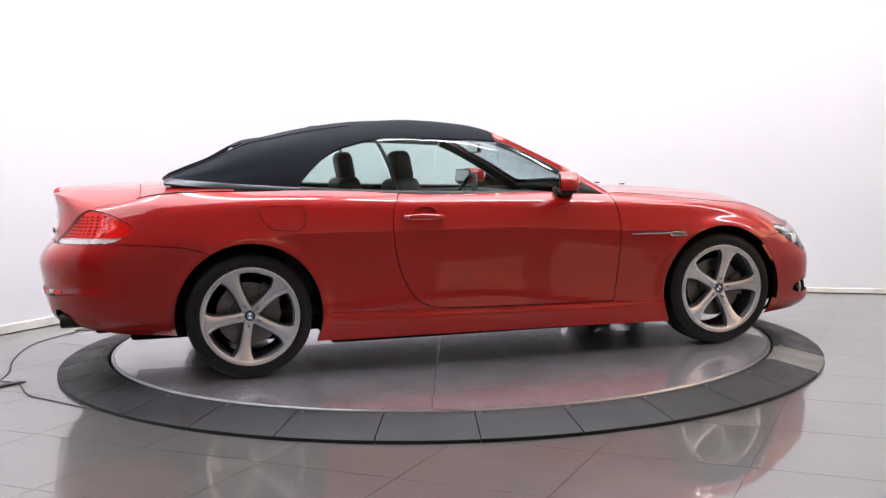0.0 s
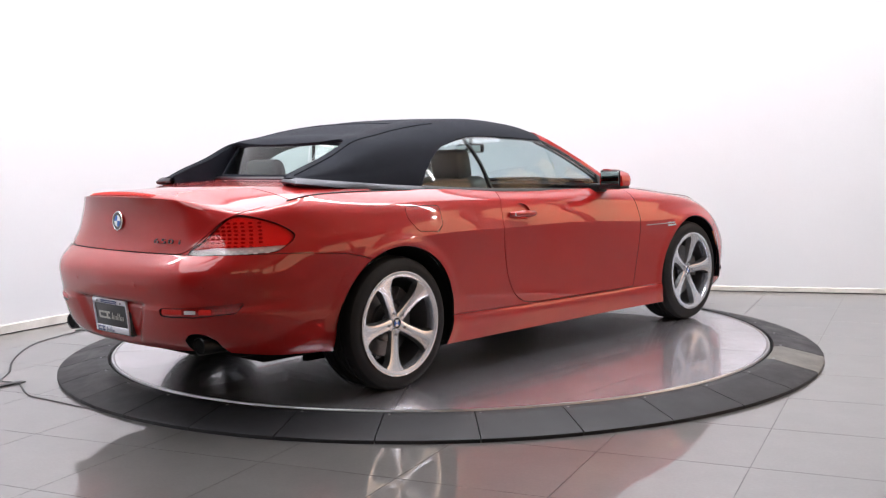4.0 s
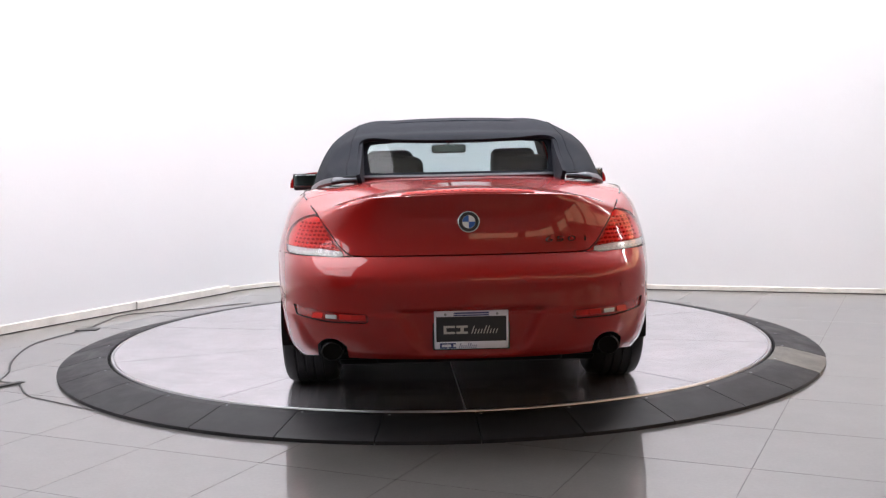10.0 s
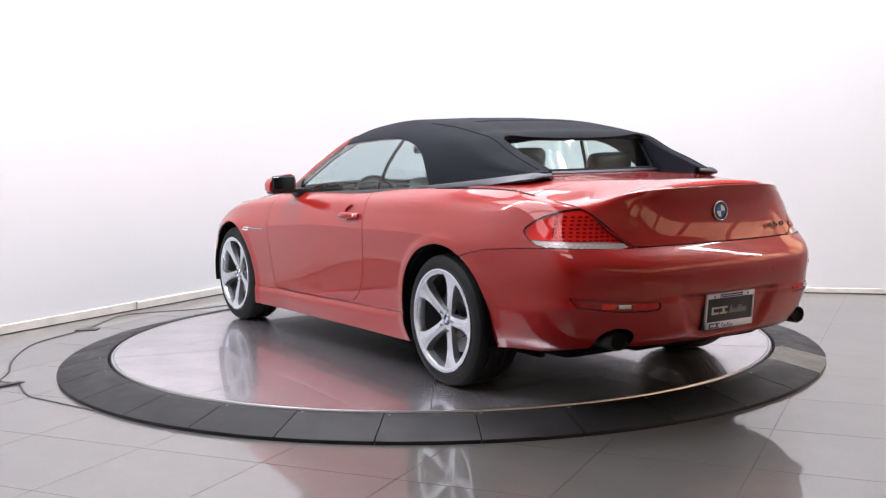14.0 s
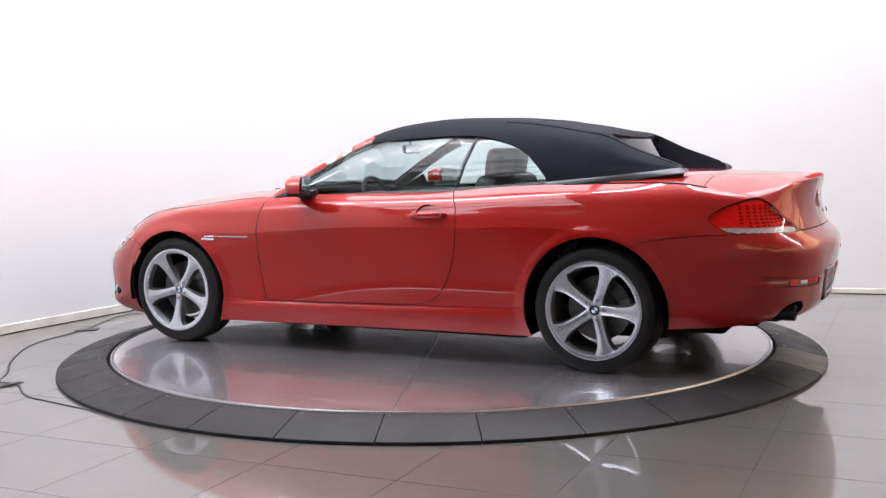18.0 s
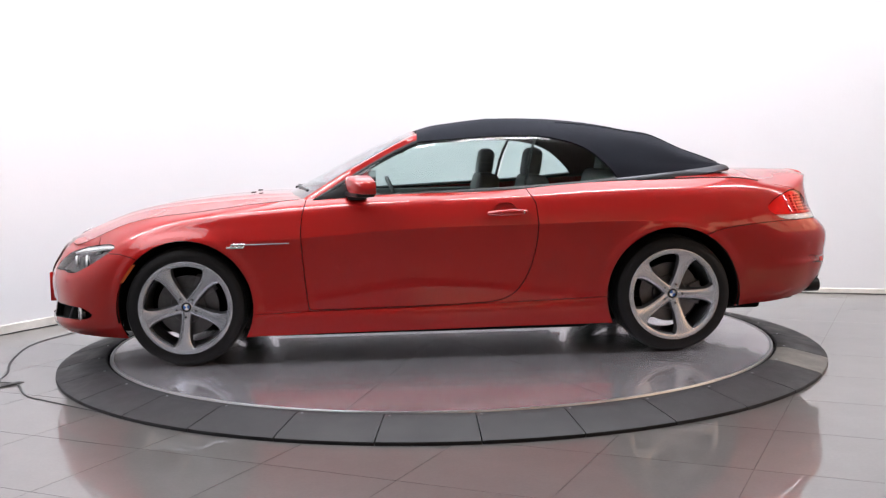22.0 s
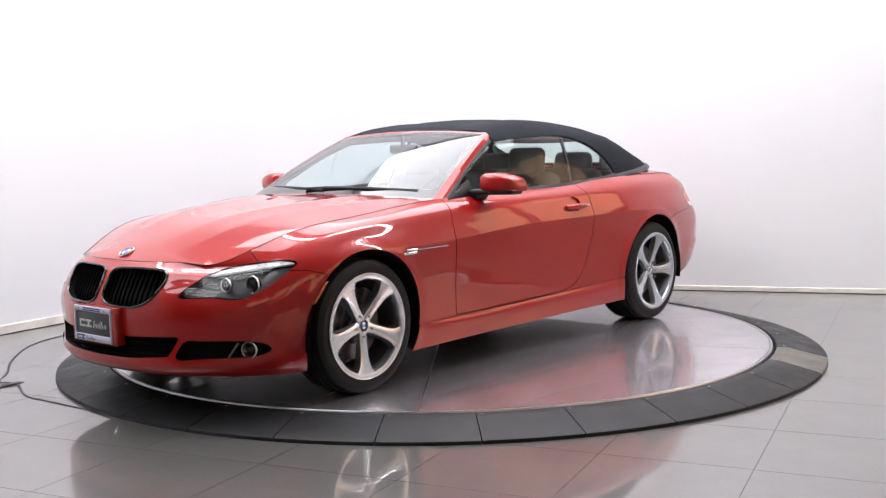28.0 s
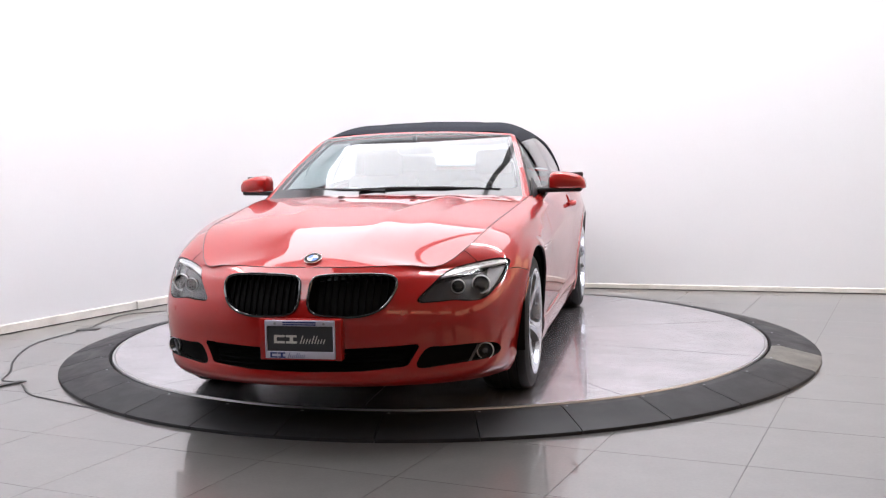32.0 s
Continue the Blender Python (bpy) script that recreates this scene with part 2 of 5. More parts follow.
box(bm, (-12.0, -12.5, HIGH), (9.5, 5.0, HIGH + 0.2))
tagged(part("ceiling", bm, CEIL, None), "white painted warehouse ceiling", kind="structure")

# Floor of square polished tiles.
TILE_TURN = math.radians(-24.9)
bm = bmesh.new()
box(bm, (-12, -13, FLOOR - 0.3), (10, 5.2, FLOOR - 0.0025))
floor = tagged(part("floor", bm, GROUT, None), "polished grey square floor tiles with thin dark joints", kind="structure")
PITCH = 0.62


def tile_data():
    bm = bmesh.new()
    h = PITCH / 2 - 0.0014
    box(bm, (-h, -h, FLOOR - 0.012), (h, h, FLOOR))
    me = bpy.data.meshes.new("floor_tile")
    bmesh.ops.recalc_face_normals(bm, faces=bm.faces)
    bm.to_mesh(me)
    bm.free()
    me.materials.append(TILE)
    return me


def inside_room(x, y):
    p = Vector((x, y)) - CORNER
    a = Vector((-RIGHT_DIR.y, RIGHT_DIR.x)).dot(p)
    b = Vector((-LEFT_DIR.y, LEFT_DIR.x)).dot(p)
    return a < 0.45 and b > -0.45 and y > -11.6 and x < 9


tile_mesh = tile_data()
ca, sa = math.cos(TILE_TURN), math.sin(TILE_TURN)
U0, V0 = 0.402, -0.783
near, far_tiles = [], []
for i in range(-30, 31):
    for j in range(-30, 31):
        u, v = U0 + (i + 0.5) * PITCH, V0 + (j + 0.5) * PITCH
        x, y = ca * u - sa * v, sa * u + ca * v
        if not inside_room(x, y):
            continue
        if math.hypot(x, y) < 2.3 - 0.45:
            continue
        (near if math.hypot(x, y + 1.2) < 4.6 else far_tiles).append((x, y))
for x, y in near:
    ob = new("tile", tile_mesh)
    ob.parent = floor
    ob.matrix_basis = pose(x, y, 0, 0, 0, math.degrees(TILE_TURN))
verts, faces = [], []
for x, y in far_tiles:
    k = len(verts)
    for du, dv in ((-1, -1), (1, -1), (1, 1), (-1, 1)):
        a, b = du * (PITCH / 2 - 0.0014), dv * (PITCH / 2 - 0.0014)
        verts.append((x + ca * a - sa * b, y + sa * a + ca * b, FLOOR))
    faces.append((k, k + 1, k + 2, k + 3))
tagged(mesh_object("far_tiles", verts, faces, TILE, floor, smooth=False), kind="stuff")


def hose(name, pts, r, label, category):
    bm = bmesh.new()
    pts = [Vector((x, y, FLOOR + r)) for x, y in pts]
    fine = []
    for i in range(len(pts) - 1):
        p0, p1, p2, p3 = pts[max(i - 1, 0)], pts[i], pts[i + 1], pts[min(i + 2, len(pts) - 1)]
        for k in range(6):
            t = k / 6
            fine.append(0.5 * (2 * p1 + (p2 - p0) * t + (2 * p0 - 5 * p1 + 4 * p2 - p3) * t * t + (3 * p1 - p0 - 3 * p2 + p3) * t ** 3))
    pipe(bm, fine + [pts[-1]], r, 8)
    for v in bm.verts:
        v.co.z = FLOOR + 0.0005 + (v.co.z - FLOOR) * 0.3
    return tagged(part(name, bm, CABLE, None), label, category)


hose("floor_cable", [(-1.62, 2.14), (-1.8, 2.02), (-2.04, 1.82), (-2.51, 1.62), (-2.59, 1.27), (-2.62, 0.91), (-2.74, 0.55), (-2.78, 0.23), (-2.69, -0.26),
                     (-2.57, -0.61), (-2.52, -0.85), (-2.39, -0.93), (-2.22, -1.23), (-2.04, -1.38), (-1.72, -1.62)], 0.0068,
     "thin black cable lying in a loose arc on the tiles", "cable")
bm = bmesh.new()
box(bm, (-2.62, -1.035, FLOOR + 0.004), (-2.33, -0.985, FLOOR + 0.008), m=Matrix.Translation((-2.47, -1.0, 0)) @ Matrix.Rotation(0.9, 4, "Z") @ Matrix.Translation((2.47, 1.0, 0)))
tagged(part("tape_strip", bm, CABLE, None), "strip of black tape stuck across the floor cable", "tape")
bm = bmesh.new()
box(bm, (-2.68, 0.86, FLOOR + 0.001), (-2.52, 0.95, FLOOR + 0.005))
tagged(part("tape_strip", bm, CABLE, None), "short piece of black tape over the floor cable", "tape")

# ---- turntable ----
turntable = tagged(empty("turntable", pose(0, 0, FLOOR)), "round steel car turntable with a ramped black rubber rim", "turntable")
bm = bmesh.new()
cylinder(bm, 2.0, 2.0, 0.002, 0.05, 96)
part("base_drum", bm, DARK, turntable)
bm = bmesh.new()
revolve(bm, [(2.058, 0.03), (2.068, 0.03), (2.068, 0.064), (2.058, 0.064)], 160, closed=True)
part("gap_band", bm, DARK, turntable)


def ring_tile(a0, a1):
    bm = bmesh.new()
    prof = [(2.072, 0.0), (2.072, 0.067), (2.076, 0.071), (2.125, 0.071), (2.135, 0.0695), (2.345, 0.022), (2.357, 0.016), (2.358, 0.0)]
    steps = 5
    rows = []
    for k in range(steps + 1):
        a = a0 + (a1 - a0) * k / steps
        rows.append([bm.verts.new((r * math.cos(a), r * math.sin(a), z)) for r, z in prof])
    n = len(prof)
    for k in range(steps):
        for i in range(n):
            j = (i + 1) % n
            bm.faces.new((rows[k][i], rows[k + 1][i], rows[k + 1][j], rows[k][j]))
    bm.faces.new(rows[0][::-1])
    bm.faces.new(rows[-1])
    return bm


tile_step = 2 * math.pi / 32
for k in range(32):
    a = math.radians(-86.0) + k * tile_step
    worn = k == 5
    t = part("rubber_tile", ring_tile(a + 0.0011, a + tile_step - 0.0011), WORN if worn else RUBBER, turntable,
             "worn beige rubber tile" if worn else "", sharp=20)
    bm = bmesh.new()
    b = a + tile_step * 0.06
    cylinder(bm, 0.007, 0.006, 0, 0.003, 10, m=Matrix.Translation((2.115 * math.cos(b), 2.115 * math.sin(b), 0.0705)))
    part("screw", bm, SATIN, t, "small steel screw head")

platform = part("platform", revolve(bmesh.new(), [(0.02, 0.06), (2.036, 0.06), (2.038, 0.070), (2.041, 0.0725), (2.046, 0.074), (2.051, 0.073), (2.054, 0.069), (2.057, 0.03), (0.02, 0.03)], 180, closed=True),
                RIM_STEEL, turntable, "round steel deck that turns with the car")
for k in range(10):
    a0, a1 = math.radians(-16.2 + 36 * k) , math.radians(-16.2 + 36 * (k + 1))
    bm = bmesh.new()
    steps = 14
    top, bot = [], []
    gap = 0.0022
    for r in (0.16, 2.034):
        for i in range(steps + 1):
            lo, hi = a0 + gap / r, a1 - gap / r
            a = lo + (hi - lo) * i / steps
            top.append(bm.verts.new((r * math.cos(a), r * math.sin(a), 0.071)))
            bot.append(bm.verts.new((r * math.cos(a), r * math.sin(a), 0.0605)))
    s1 = steps + 1
    for i in range(steps):
        bm.faces.new((top[i], top[s1 + i], top[s1 + i + 1], top[i + 1]))
        bm.faces.new((bot[i], bot[i + 1], bot[s1 + i + 1], bot[s1 + i]))
        bm.faces.new((top[i], top[i + 1], bot[i + 1], bot[i]))
        bm.faces.new((top[s1 + i], bot[s1 + i], bot[s1 + i + 1], top[s1 + i + 1]))
    bm.faces.new((top[0], bot[0], bot[s1], top[s1]))
    bm.faces.new((top[steps], top[s1 + steps], bot[s1 + steps], bot[steps]))
    part("steel_plate", bm, STEEL, platform, smooth=False)
bm = bmesh.new()
cylinder(bm, 0.157, 0.157, 0.0605, 0.071, 40)
part("hub_plate", bm, STEEL, platform)

# ---- skylights and rows of tubes ----
def beside_wall(direction, along, away):
    """A spot under the ceiling, along one wall from the corner and some way in from it."""
    inward = Vector((direction.y, -direction.x)) * (1 if direction.x > 0 else -1)
    p = CORNER + direction * along + inward * away
    return pose(p.x, p.y, HIGH - 0.001, 0, 0, math.degrees(math.atan2(direction.y, direction.x)))


for spot in (beside_wall(RIGHT_DIR, 1.45, 1.7), beside_wall(RIGHT_DIR, 4.31, 1.7), beside_wall(LEFT_DIR, 4.95, 1.7), beside_wall(LEFT_DIR, 7.81, 1.7)):
    sky = tagged(empty("skylight", spot), "bright translucent skylight panel in a white frame", "skylight", "skylights")
    bm = bmesh.new()
    box(bm, (-1.38, -1.55, -0.03), (1.38, 1.55, -0.012), 0.004)
    part("diffuser", bm, SKY_PANEL, sky)
    for lo, hi in (((-1.42, -1.60, -0.05), (1.42, -1.55, 0)), ((-1.42, 1.55, -0.05), (1.42, 1.60, 0)), ((-1.42, -1.55, -0.05), (-1.38, 1.55, 0)), ((1.38, -1.55, -0.05), (1.42, 1.55, 0))):
        bm = bmesh.new()
        box(bm, lo, hi, 0.005)
        part("frame", bm, WHITE, sky)

# added amber glow panels for sunlit brick on the dim end's walls, and roof beams
def glow_panel(a, b, along, z0, z1, wide=1.9):
    d = (b - a).normalized()
    p = a + d * along
    p = p + Vector((d.y, -d.x)) * 0.2                     # the wall's inner face
    at = Matrix(((-d.x, d.y, 0, p.x), (-d.y, -d.x, 0, p.y), (0, 0, 1, 0), (0, 0, 0, 1)))
    sheet = tagged(empty("wall_glow_panel", at), "added amber glow panel in a thin grey frame, standing for sunlit brick", "window", "amber wall sheets")
    h = wide / 2
    zm = (z0 + z1) / 2
    for x0, x1 in ((-h, -h / 3 - .015), (-h / 3 + .015, h / 3 - .015), (h / 3 + .015, h)):
        for lo, hi in ((z0, zm - .015), (zm + .015, z1)):
            bm = bmesh.new()
            box(bm, (x0, 0.004, lo), (x1, 0.022, hi), 0.003, segments=1)
            part("sheet", bm, AMBER_GLOW, sheet)
    for lo, hi in (((-h - .05, 0, z0 - .05), (h + .05, .05, z0)), ((-h - .05, 0, z1), (h + .05, .05, z1 + .05)), ((-h - .05, 0, z0), (-h, .05, z1)), ((h, 0, z0), (h + .05, .05, z1))):
        bm = bmesh.new()
        box(bm, lo, hi, 0.005)
        part("frame", bm, BEAM, sheet)


for along in (1.2, 3.1):
    glow_panel(FAR_A, SIDE_A, along, 1.5, 3.4, 1.6)
for along in (1.6, 3.7, 5.8, 8.1, 10.2):
    glow_panel(SIDE_A, BACK_A, along, 1.9, 3.7)
for along in (1.6, 4.4, 6.6):
    glow_panel(BACK_A, BACK_B, along, 3.0, 4.2)
for y in (-3.0, -3.9, -4.8, -5.7, -6.6):
    bm = bmesh.new()
    box(bm, (-9.0, y - 0.06, HIGH - 0.20), (8.0, y + 0.06, HIGH - 0.001), 0.01)
    tagged(part("roof_beam", bm, BEAM, None), "grey roof beam below the ceiling", "beam", "roof beams")

# ---- ceiling lamps: a row with open tubes ----
for x in (-4.1, -1.35, 1.35, 4.1, 6.7):
    y = -1.0
    fix = tagged(empty("tube_fixture", pose(x, y, HIGH - 0.62)), "white ceiling fixture with two fluorescent tubes", "ceiling light", "ceiling lights")
    bm = bmesh.new()
    box(bm, (-1.22, -0.16, 0.0), (1.22, 0.16, 0.06), 0.01)
    part("housing", bm, WHITE, fix)
    for s in (-0.08, 0.08):
        bm = bmesh.new()
        cylinder(bm, 0.019, 0.019, -1.2, 1.2, 12, m=Matrix.Translation((0, s, -0.03)) @ Matrix.Rotation(math.pi / 2, 4, "Y"))
        part("tube", bm, TUBE, fix)
    for s in (-0.9, 0.9):
        bm = bmesh.new()
        cylinder(bm, 0.006, 0.006, 0.05, 0.625, 6, m=Matrix.Translation((s, 0, 0)))
        part("hanger", bm, WHITE, fix)
    tube_lamp(x, y, HIGH - 0.70, 2.4, 0, LAMP_POWER)
    up = tube_lamp(x, y, HIGH - 0.50, 2.4, 0, UP_POWER)
    up.matrix_world = pose(x, y, HIGH - 0.50, 180, 0, 0)


# ---- the car ----
# Its own space: x to its right, y ahead, z up, from the ground below the middle of the rear axle.
car = tagged(empty("convertible_car"), "red two-door convertible car, black soft top closed, on the turntable", "car")
SHIFT = Matrix.Translation(CAR_AT)


def carpart(name, bm, mat, label="", parent=None, **more):
    return part(name, bm, mat, parent or car, label, at=None if parent else SHIFT, **more)


def natural_spline(t, p, q):
    """Natural cubic spline through p (n x d) at t, read at q."""
    t, p, q = np.asarray(t, float), np.asarray(p, float), np.asarray(q, float)
    n, h = len(t), np.diff(t)
    a = np.eye(n)
    r = np.zeros_like(p)
    for i in range(1, n - 1):
        a[i, i - 1:i + 2] = h[i - 1], 2 * (h[i - 1] + h[i]), h[i]
        r[i] = 6 * ((p[i + 1] - p[i]) / h[i] - (p[i] - p[i - 1]) / h[i - 1])
    m = np.linalg.solve(a, r)
    k = np.clip(np.searchsorted(t, q) - 1, 0, n - 2)
    A, B, H = (t[k + 1] - q)[:, None], (q - t[k])[:, None], h[k][:, None]
    return (m[k] * A ** 3 + m[k + 1] * B ** 3) / (6 * H) + (p[k] / H - m[k] * H / 6) * A + (p[k + 1] / H - m[k + 1] * H / 6) * B


def hermite(t, p, q):
    """Local smooth curve (Catmull-Rom with uneven steps) through p[:, ...] at t."""
    t, q = np.asarray(t, float), np.asarray(q, float)
    d = np.empty_like(p)
    h = np.diff(t)
    s = (p[1:] - p[:-1]) / h.reshape(-1, *[1] * (p.ndim - 1))
    hw = h.reshape(-1, *[1] * (p.ndim - 1))
    d[1:-1] = (s[:-1] * hw[1:] + s[1:] * hw[:-1]) / (hw[1:] + hw[:-1])
    d[0], d[-1] = 1.5 * s[0] - 0.5 * d[1], 1.5 * s[-1] - 0.5 * d[-2]
    k = np.clip(np.searchsorted(t, q) - 1, 0, len(t) - 2)
    u = ((q - t[k]) / h[k]).reshape(-1, *[1] * (p.ndim - 1))
    hk = h[k].reshape(-1, *[1] * (p.ndim - 1))
    return (2 * u ** 3 - 3 * u ** 2 + 1) * p[k] + (u ** 3 - 2 * u ** 2 + u) * hk * d[k] + (3 * u ** 2 - 2 * u ** 3) * p[k + 1] + (u ** 3 - u ** 2) * hk * d[k + 1]


# Lines that run round the right half of the body, from the middle of the tail to the middle of the nose, bottom to top.
SIDE_Y = (-0.42, 0.0, 0.42, 0.84, 1.45, 2.08, 2.42, 2.78, 3.14)


def body_line(rear, xs, zs, front):
    return list(rear) + list(zip(xs, SIDE_Y, zs)) + list(front)


LINES = [
    body_line([(0, -1.010, .292), (.3, -.997, .294), (.52, -.953, .298), (.682, -.835, .29), (.765, -.66, .264)],
              (.815, .862, .872, .872, .872, .872, .872, .850, .80), (.25, .20, .176, .174, .169, .164, .159, .16, .16),
              [(.70, 3.40, .172), (.5, 3.565, .178), (.27, 3.65, .18), (0, 3.675, .18)]),
    body_line([(0, -1.057, .342), (.3, -1.043, .344), (.54, -.993, .348), (.713, -.864, .345), (.802, -.68, .325)],
              (.852, .899, .893, .889, .888, .888, .888, .886, .838), (.31, .285, .268, .264, .258, .252, .247, .240, .222),
              [(.748, 3.415, .222), (.53, 3.595, .222), (.28, 3.687, .22), (0, 3.712, .22)]),
    body_line([(0, -1.092, .462), (.3, -1.077, .462), (.563, -1.026, .462), (.744, -.889, .458), (.830, -.69, .44)],
              (.868, .912, .893, .881, .878, .878, .886, .900, .858), (.40, .36, .325, .312, .302, .293, .30, .32, .32),
              [(.765, 3.405, .315), (.54, 3.582, .32), (.29, 3.674, .325), (0, 3.70, .325)]),
    body_line([(0, -1.096, .515), (.3, -1.081, .516), (.561, -1.030, .518), (.743, -.893, .52), (.832, -.693, .53)],
              (.88, .926, .907, .896, .895, .894, .901, .912, .874), (.53, .52, .49, .48, .475, .47, .475, .49, .455),
              [(.775, 3.405, .45), (.545, 3.588, .45), (.29, 3.68, .45), (0, 3.705, .45)]),
    body_line([(0, -1.104, .655), (.3, -1.088, .656), (.568, -1.034, .658), (.748, -.894, .66), (.834, -.69, .65)],
              (.884, .925, .92, .912, .911, .910, .913, .916, .878), (.635, .64, .635, .63, .62, .605, .60, .60, .55),
              [(.77, 3.385, .54), (.535, 3.57, .54), (.285, 3.662, .54), (0, 3.687, .54)]),
    body_line([(0, -1.034, .742), (.3, -1.018, .742), (.55, -.968, .743), (.73, -.857, .745), (.82, -.675, .742)],
              (.882, .922, .928, .922, .920, .917, .915, .910, .867), (.735, .755, .765, .758, .752, .715, .705, .70, .635),
              [(.753, 3.355, .598), (.525, 3.538, .60), (.28, 3.632, .60), (0, 3.657, .60)]),
    body_line([(0, -1.009, .825), (.3, -.993, .825), (.53, -.938, .826), (.712, -.805, .83), (.802, -.63, .832)],
              (.855, .896, .907, .901, .899, .893, .889, .879, .839), (.835, .85, .85, .84, .83, .80, .785, .765, .692),
              [(.73, 3.322, .643), (.51, 3.512, .643), (.27, 3.608, .643), (0, 3.633, .643)]),
    body_line([(0, -1.003, .91), (.3, -.985, .91), (.518, -.922, .906), (.680, -.796, .900), (.768, -.61, .925)],
              (.82, .863, .878, .872, .868, .862, .855, .838, .785), (.925, .935, .925, .91, .90, .875, .86, .828, .742),
              [(.69, 3.30, .680), (.475, 3.495, .668), (.258, 3.584, .667), (0, 3.609, .667)]),
    body_line([(0, -1.024, 1.001), (.3, -.998, .996), (.505, -.912, .974), (.640, -.785, .938), (.718, -.60, .960)],
              (.758, .787, .805, .805, .80, .785, .765, .735, .69), (.992, .995, .987, .962, .944, .928, .90, .858, .798),
              [(.580, 3.398, .694), (.44, 3.500, .691), (.242, 3.562, .691), (0, 3.585, .692)]),
]
NU, NV = 330, 72
ring = np.array(LINES)                                  # lines x stations x 3
mid = ring[4]
steps = np.r_[0, np.cumsum(np.linalg.norm(np.diff(mid, axis=0), axis=1))]
mirror = np.array([-1, 1, 1.0])
ext_t = np.r_[-steps[2:0:-1], steps, 2 * steps[-1] - steps[-2:-4:-1]]
ug = np.linspace(0, steps[-1], NU)
fine = np.array([natural_spline(ext_t, np.r_[l[2:0:-1] * mirror, l, l[-2:-4:-1] * mirror], ug) for l in ring])
fine[:, 0, 0] = fine[:, -1, 0] = 0
vt = np.r_[0, np.cumsum(np.linalg.norm(np.diff(ring[:, [1, 3, 8, 9, 12, 15]], axis=0), axis=2).mean(axis=1))]
vq = np.linspace(0, vt[-1], NV)
k_crease = int(round(vt[5] / vt[-1] * (NV - 1)))
vq[k_crease] = vt[5]                                    # a row of the grid lies on the side crease
k_step = int(round(vt[3] / vt[-1] * (NV - 1)))
vq[k_step] = vt[3]
k_sill = int(round(vt[2] / vt[-1] * (NV - 1)))
vq[k_sill] = vt[2]


def creased(*at):
    """The skin with a sharp fold along each of the lines given."""
    ends = (0,) + at + (len(vt) - 1,)
    bits = [hermite(vt[a:b + 1], fine[a:b + 1], vq[(vq <= vt[b]) & ((vq > vt[a]) | (a == 0))]) for a, b in zip(ends, ends[1:])]
    return np.concatenate(bits)


smooth_skin = hermite(vt, fine, vq)
ym = fine[5][:, 1]
w_side = np.clip((ym + .30) / .45, 0, 1) * np.clip((2.75 - ym) / .45, 0, 1) * (fine[5][:, 0] > .7)
w_tail = np.clip((-.35 - ym) / .3, 0, 1)
grid = (smooth_skin + w_side[None, :, None] * (creased(2, 5) - smooth_skin) + w_tail[None, :, None] * (creased(5) - smooth_skin)).transpose(1, 0, 2)      # NU x NV x 3
plain_grid = grid.copy()
# flared lips round the wheel arches
for cy, cz, cr in ((2.78, .337, .378), (0.0, .337, .388)):
    d = np.hypot(grid[:, :, 1] - cy, grid[:, :, 2] - cz) - cr
    lift = np.clip(1 - (d - .012) / .05, 0, 1)
    grid[:, :, 0] += .007 * lift * lift * (3 - 2 * lift) * (grid[:, :, 0] > .5)

# the rear bumper steps in below its fold, with a deeper bay for the plate
def ramp(v, a, b):
    t = np.clip((v - a) / (b - a), 0, 1)
    return t * t * (3 - 2 * t)


gx, gy_, gz = grid[:, :, 0], grid[:, :, 1], grid[:, :, 2]
fold = .517 + .016 * ramp(gx, .30, .42)
below = ramp(gz, fold + .007, fold - .007) * ramp(gy_, -.62, -.80)
bay = ramp(gx, .335 - .5 * (.515 - gz), .275 - .5 * (.515 - gz)) * ramp(gz, .30, .345) * ramp(gz, .528, .500)
grid[:, :, 1] += .005 * below * ramp(gz, .36, .46) * ramp(gx, .40, .30) + .024 * bay * ramp(gy_, -.62, -.80)


def smooth_lines(y0, y1, span, pts):
    return natural_spline([p[0] for p in pts], np.array([[p[1]] for p in pts]), np.asarray(span))[:, 0]


TOP = fine[8]                                           # the upper edge line, tail to nose


HOOD_Z = [(2.0, .955), (2.2, .952), (2.385, .945), (2.5, .938), (2.68, .925), (2.865, .905), (3.05, .879), (3.236, .838), (3.38, .788), (3.5, .737), (3.585, .692)]
DECK_Z = [(-1.026, 1.001), (-1.0, 1.017), (-.95, 1.026), (-.8, 1.032), (-.6, 1.038), (-.4, 1.047), (-.2, 1.055)]


def top_patch(y0, y1, middle, n_s=34, power=((0, 2.4),), ridges=False):
    """The hood or the tail deck: spans from the upper edge line to the middle plane."""
    keep = [p for p in TOP if y0 <= p[1] <= y1]
    keep.sort(key=lambda p: p[1])
    edge = np.array(keep)
    zc = smooth_lines(0, 0, edge[:, 1], middle)
    power = np.interp(edge[:, 1], [p[0] for p in power], [p[1] for p in power])[:, None]
    s = np.linspace(1, 0, n_s)
    g = np.empty((len(edge), n_s, 3))
    g[:, :, 0] = edge[:, None, 0] * s[None]
    g[:, :, 1] = edge[:, None, 1]
    g[:, :, 2] = zc[:, None] - (zc - edge[:, 2])[:, None] * s[None] ** power
    if ridges:
        x, y = g[:, :, 0], g[:, :, 1]
        along = np.clip((y - 2.1) / 1.45, 0, 1)
        for a, b, h, w in ((.62, .32, .007, .06), (.42, .14, .012, .085)):
            line = a + (b - a) * along
            fade = np.clip((3.50 - y) / .45, 0, 1) * np.clip((y - 2.1) / .3, 0, 1)
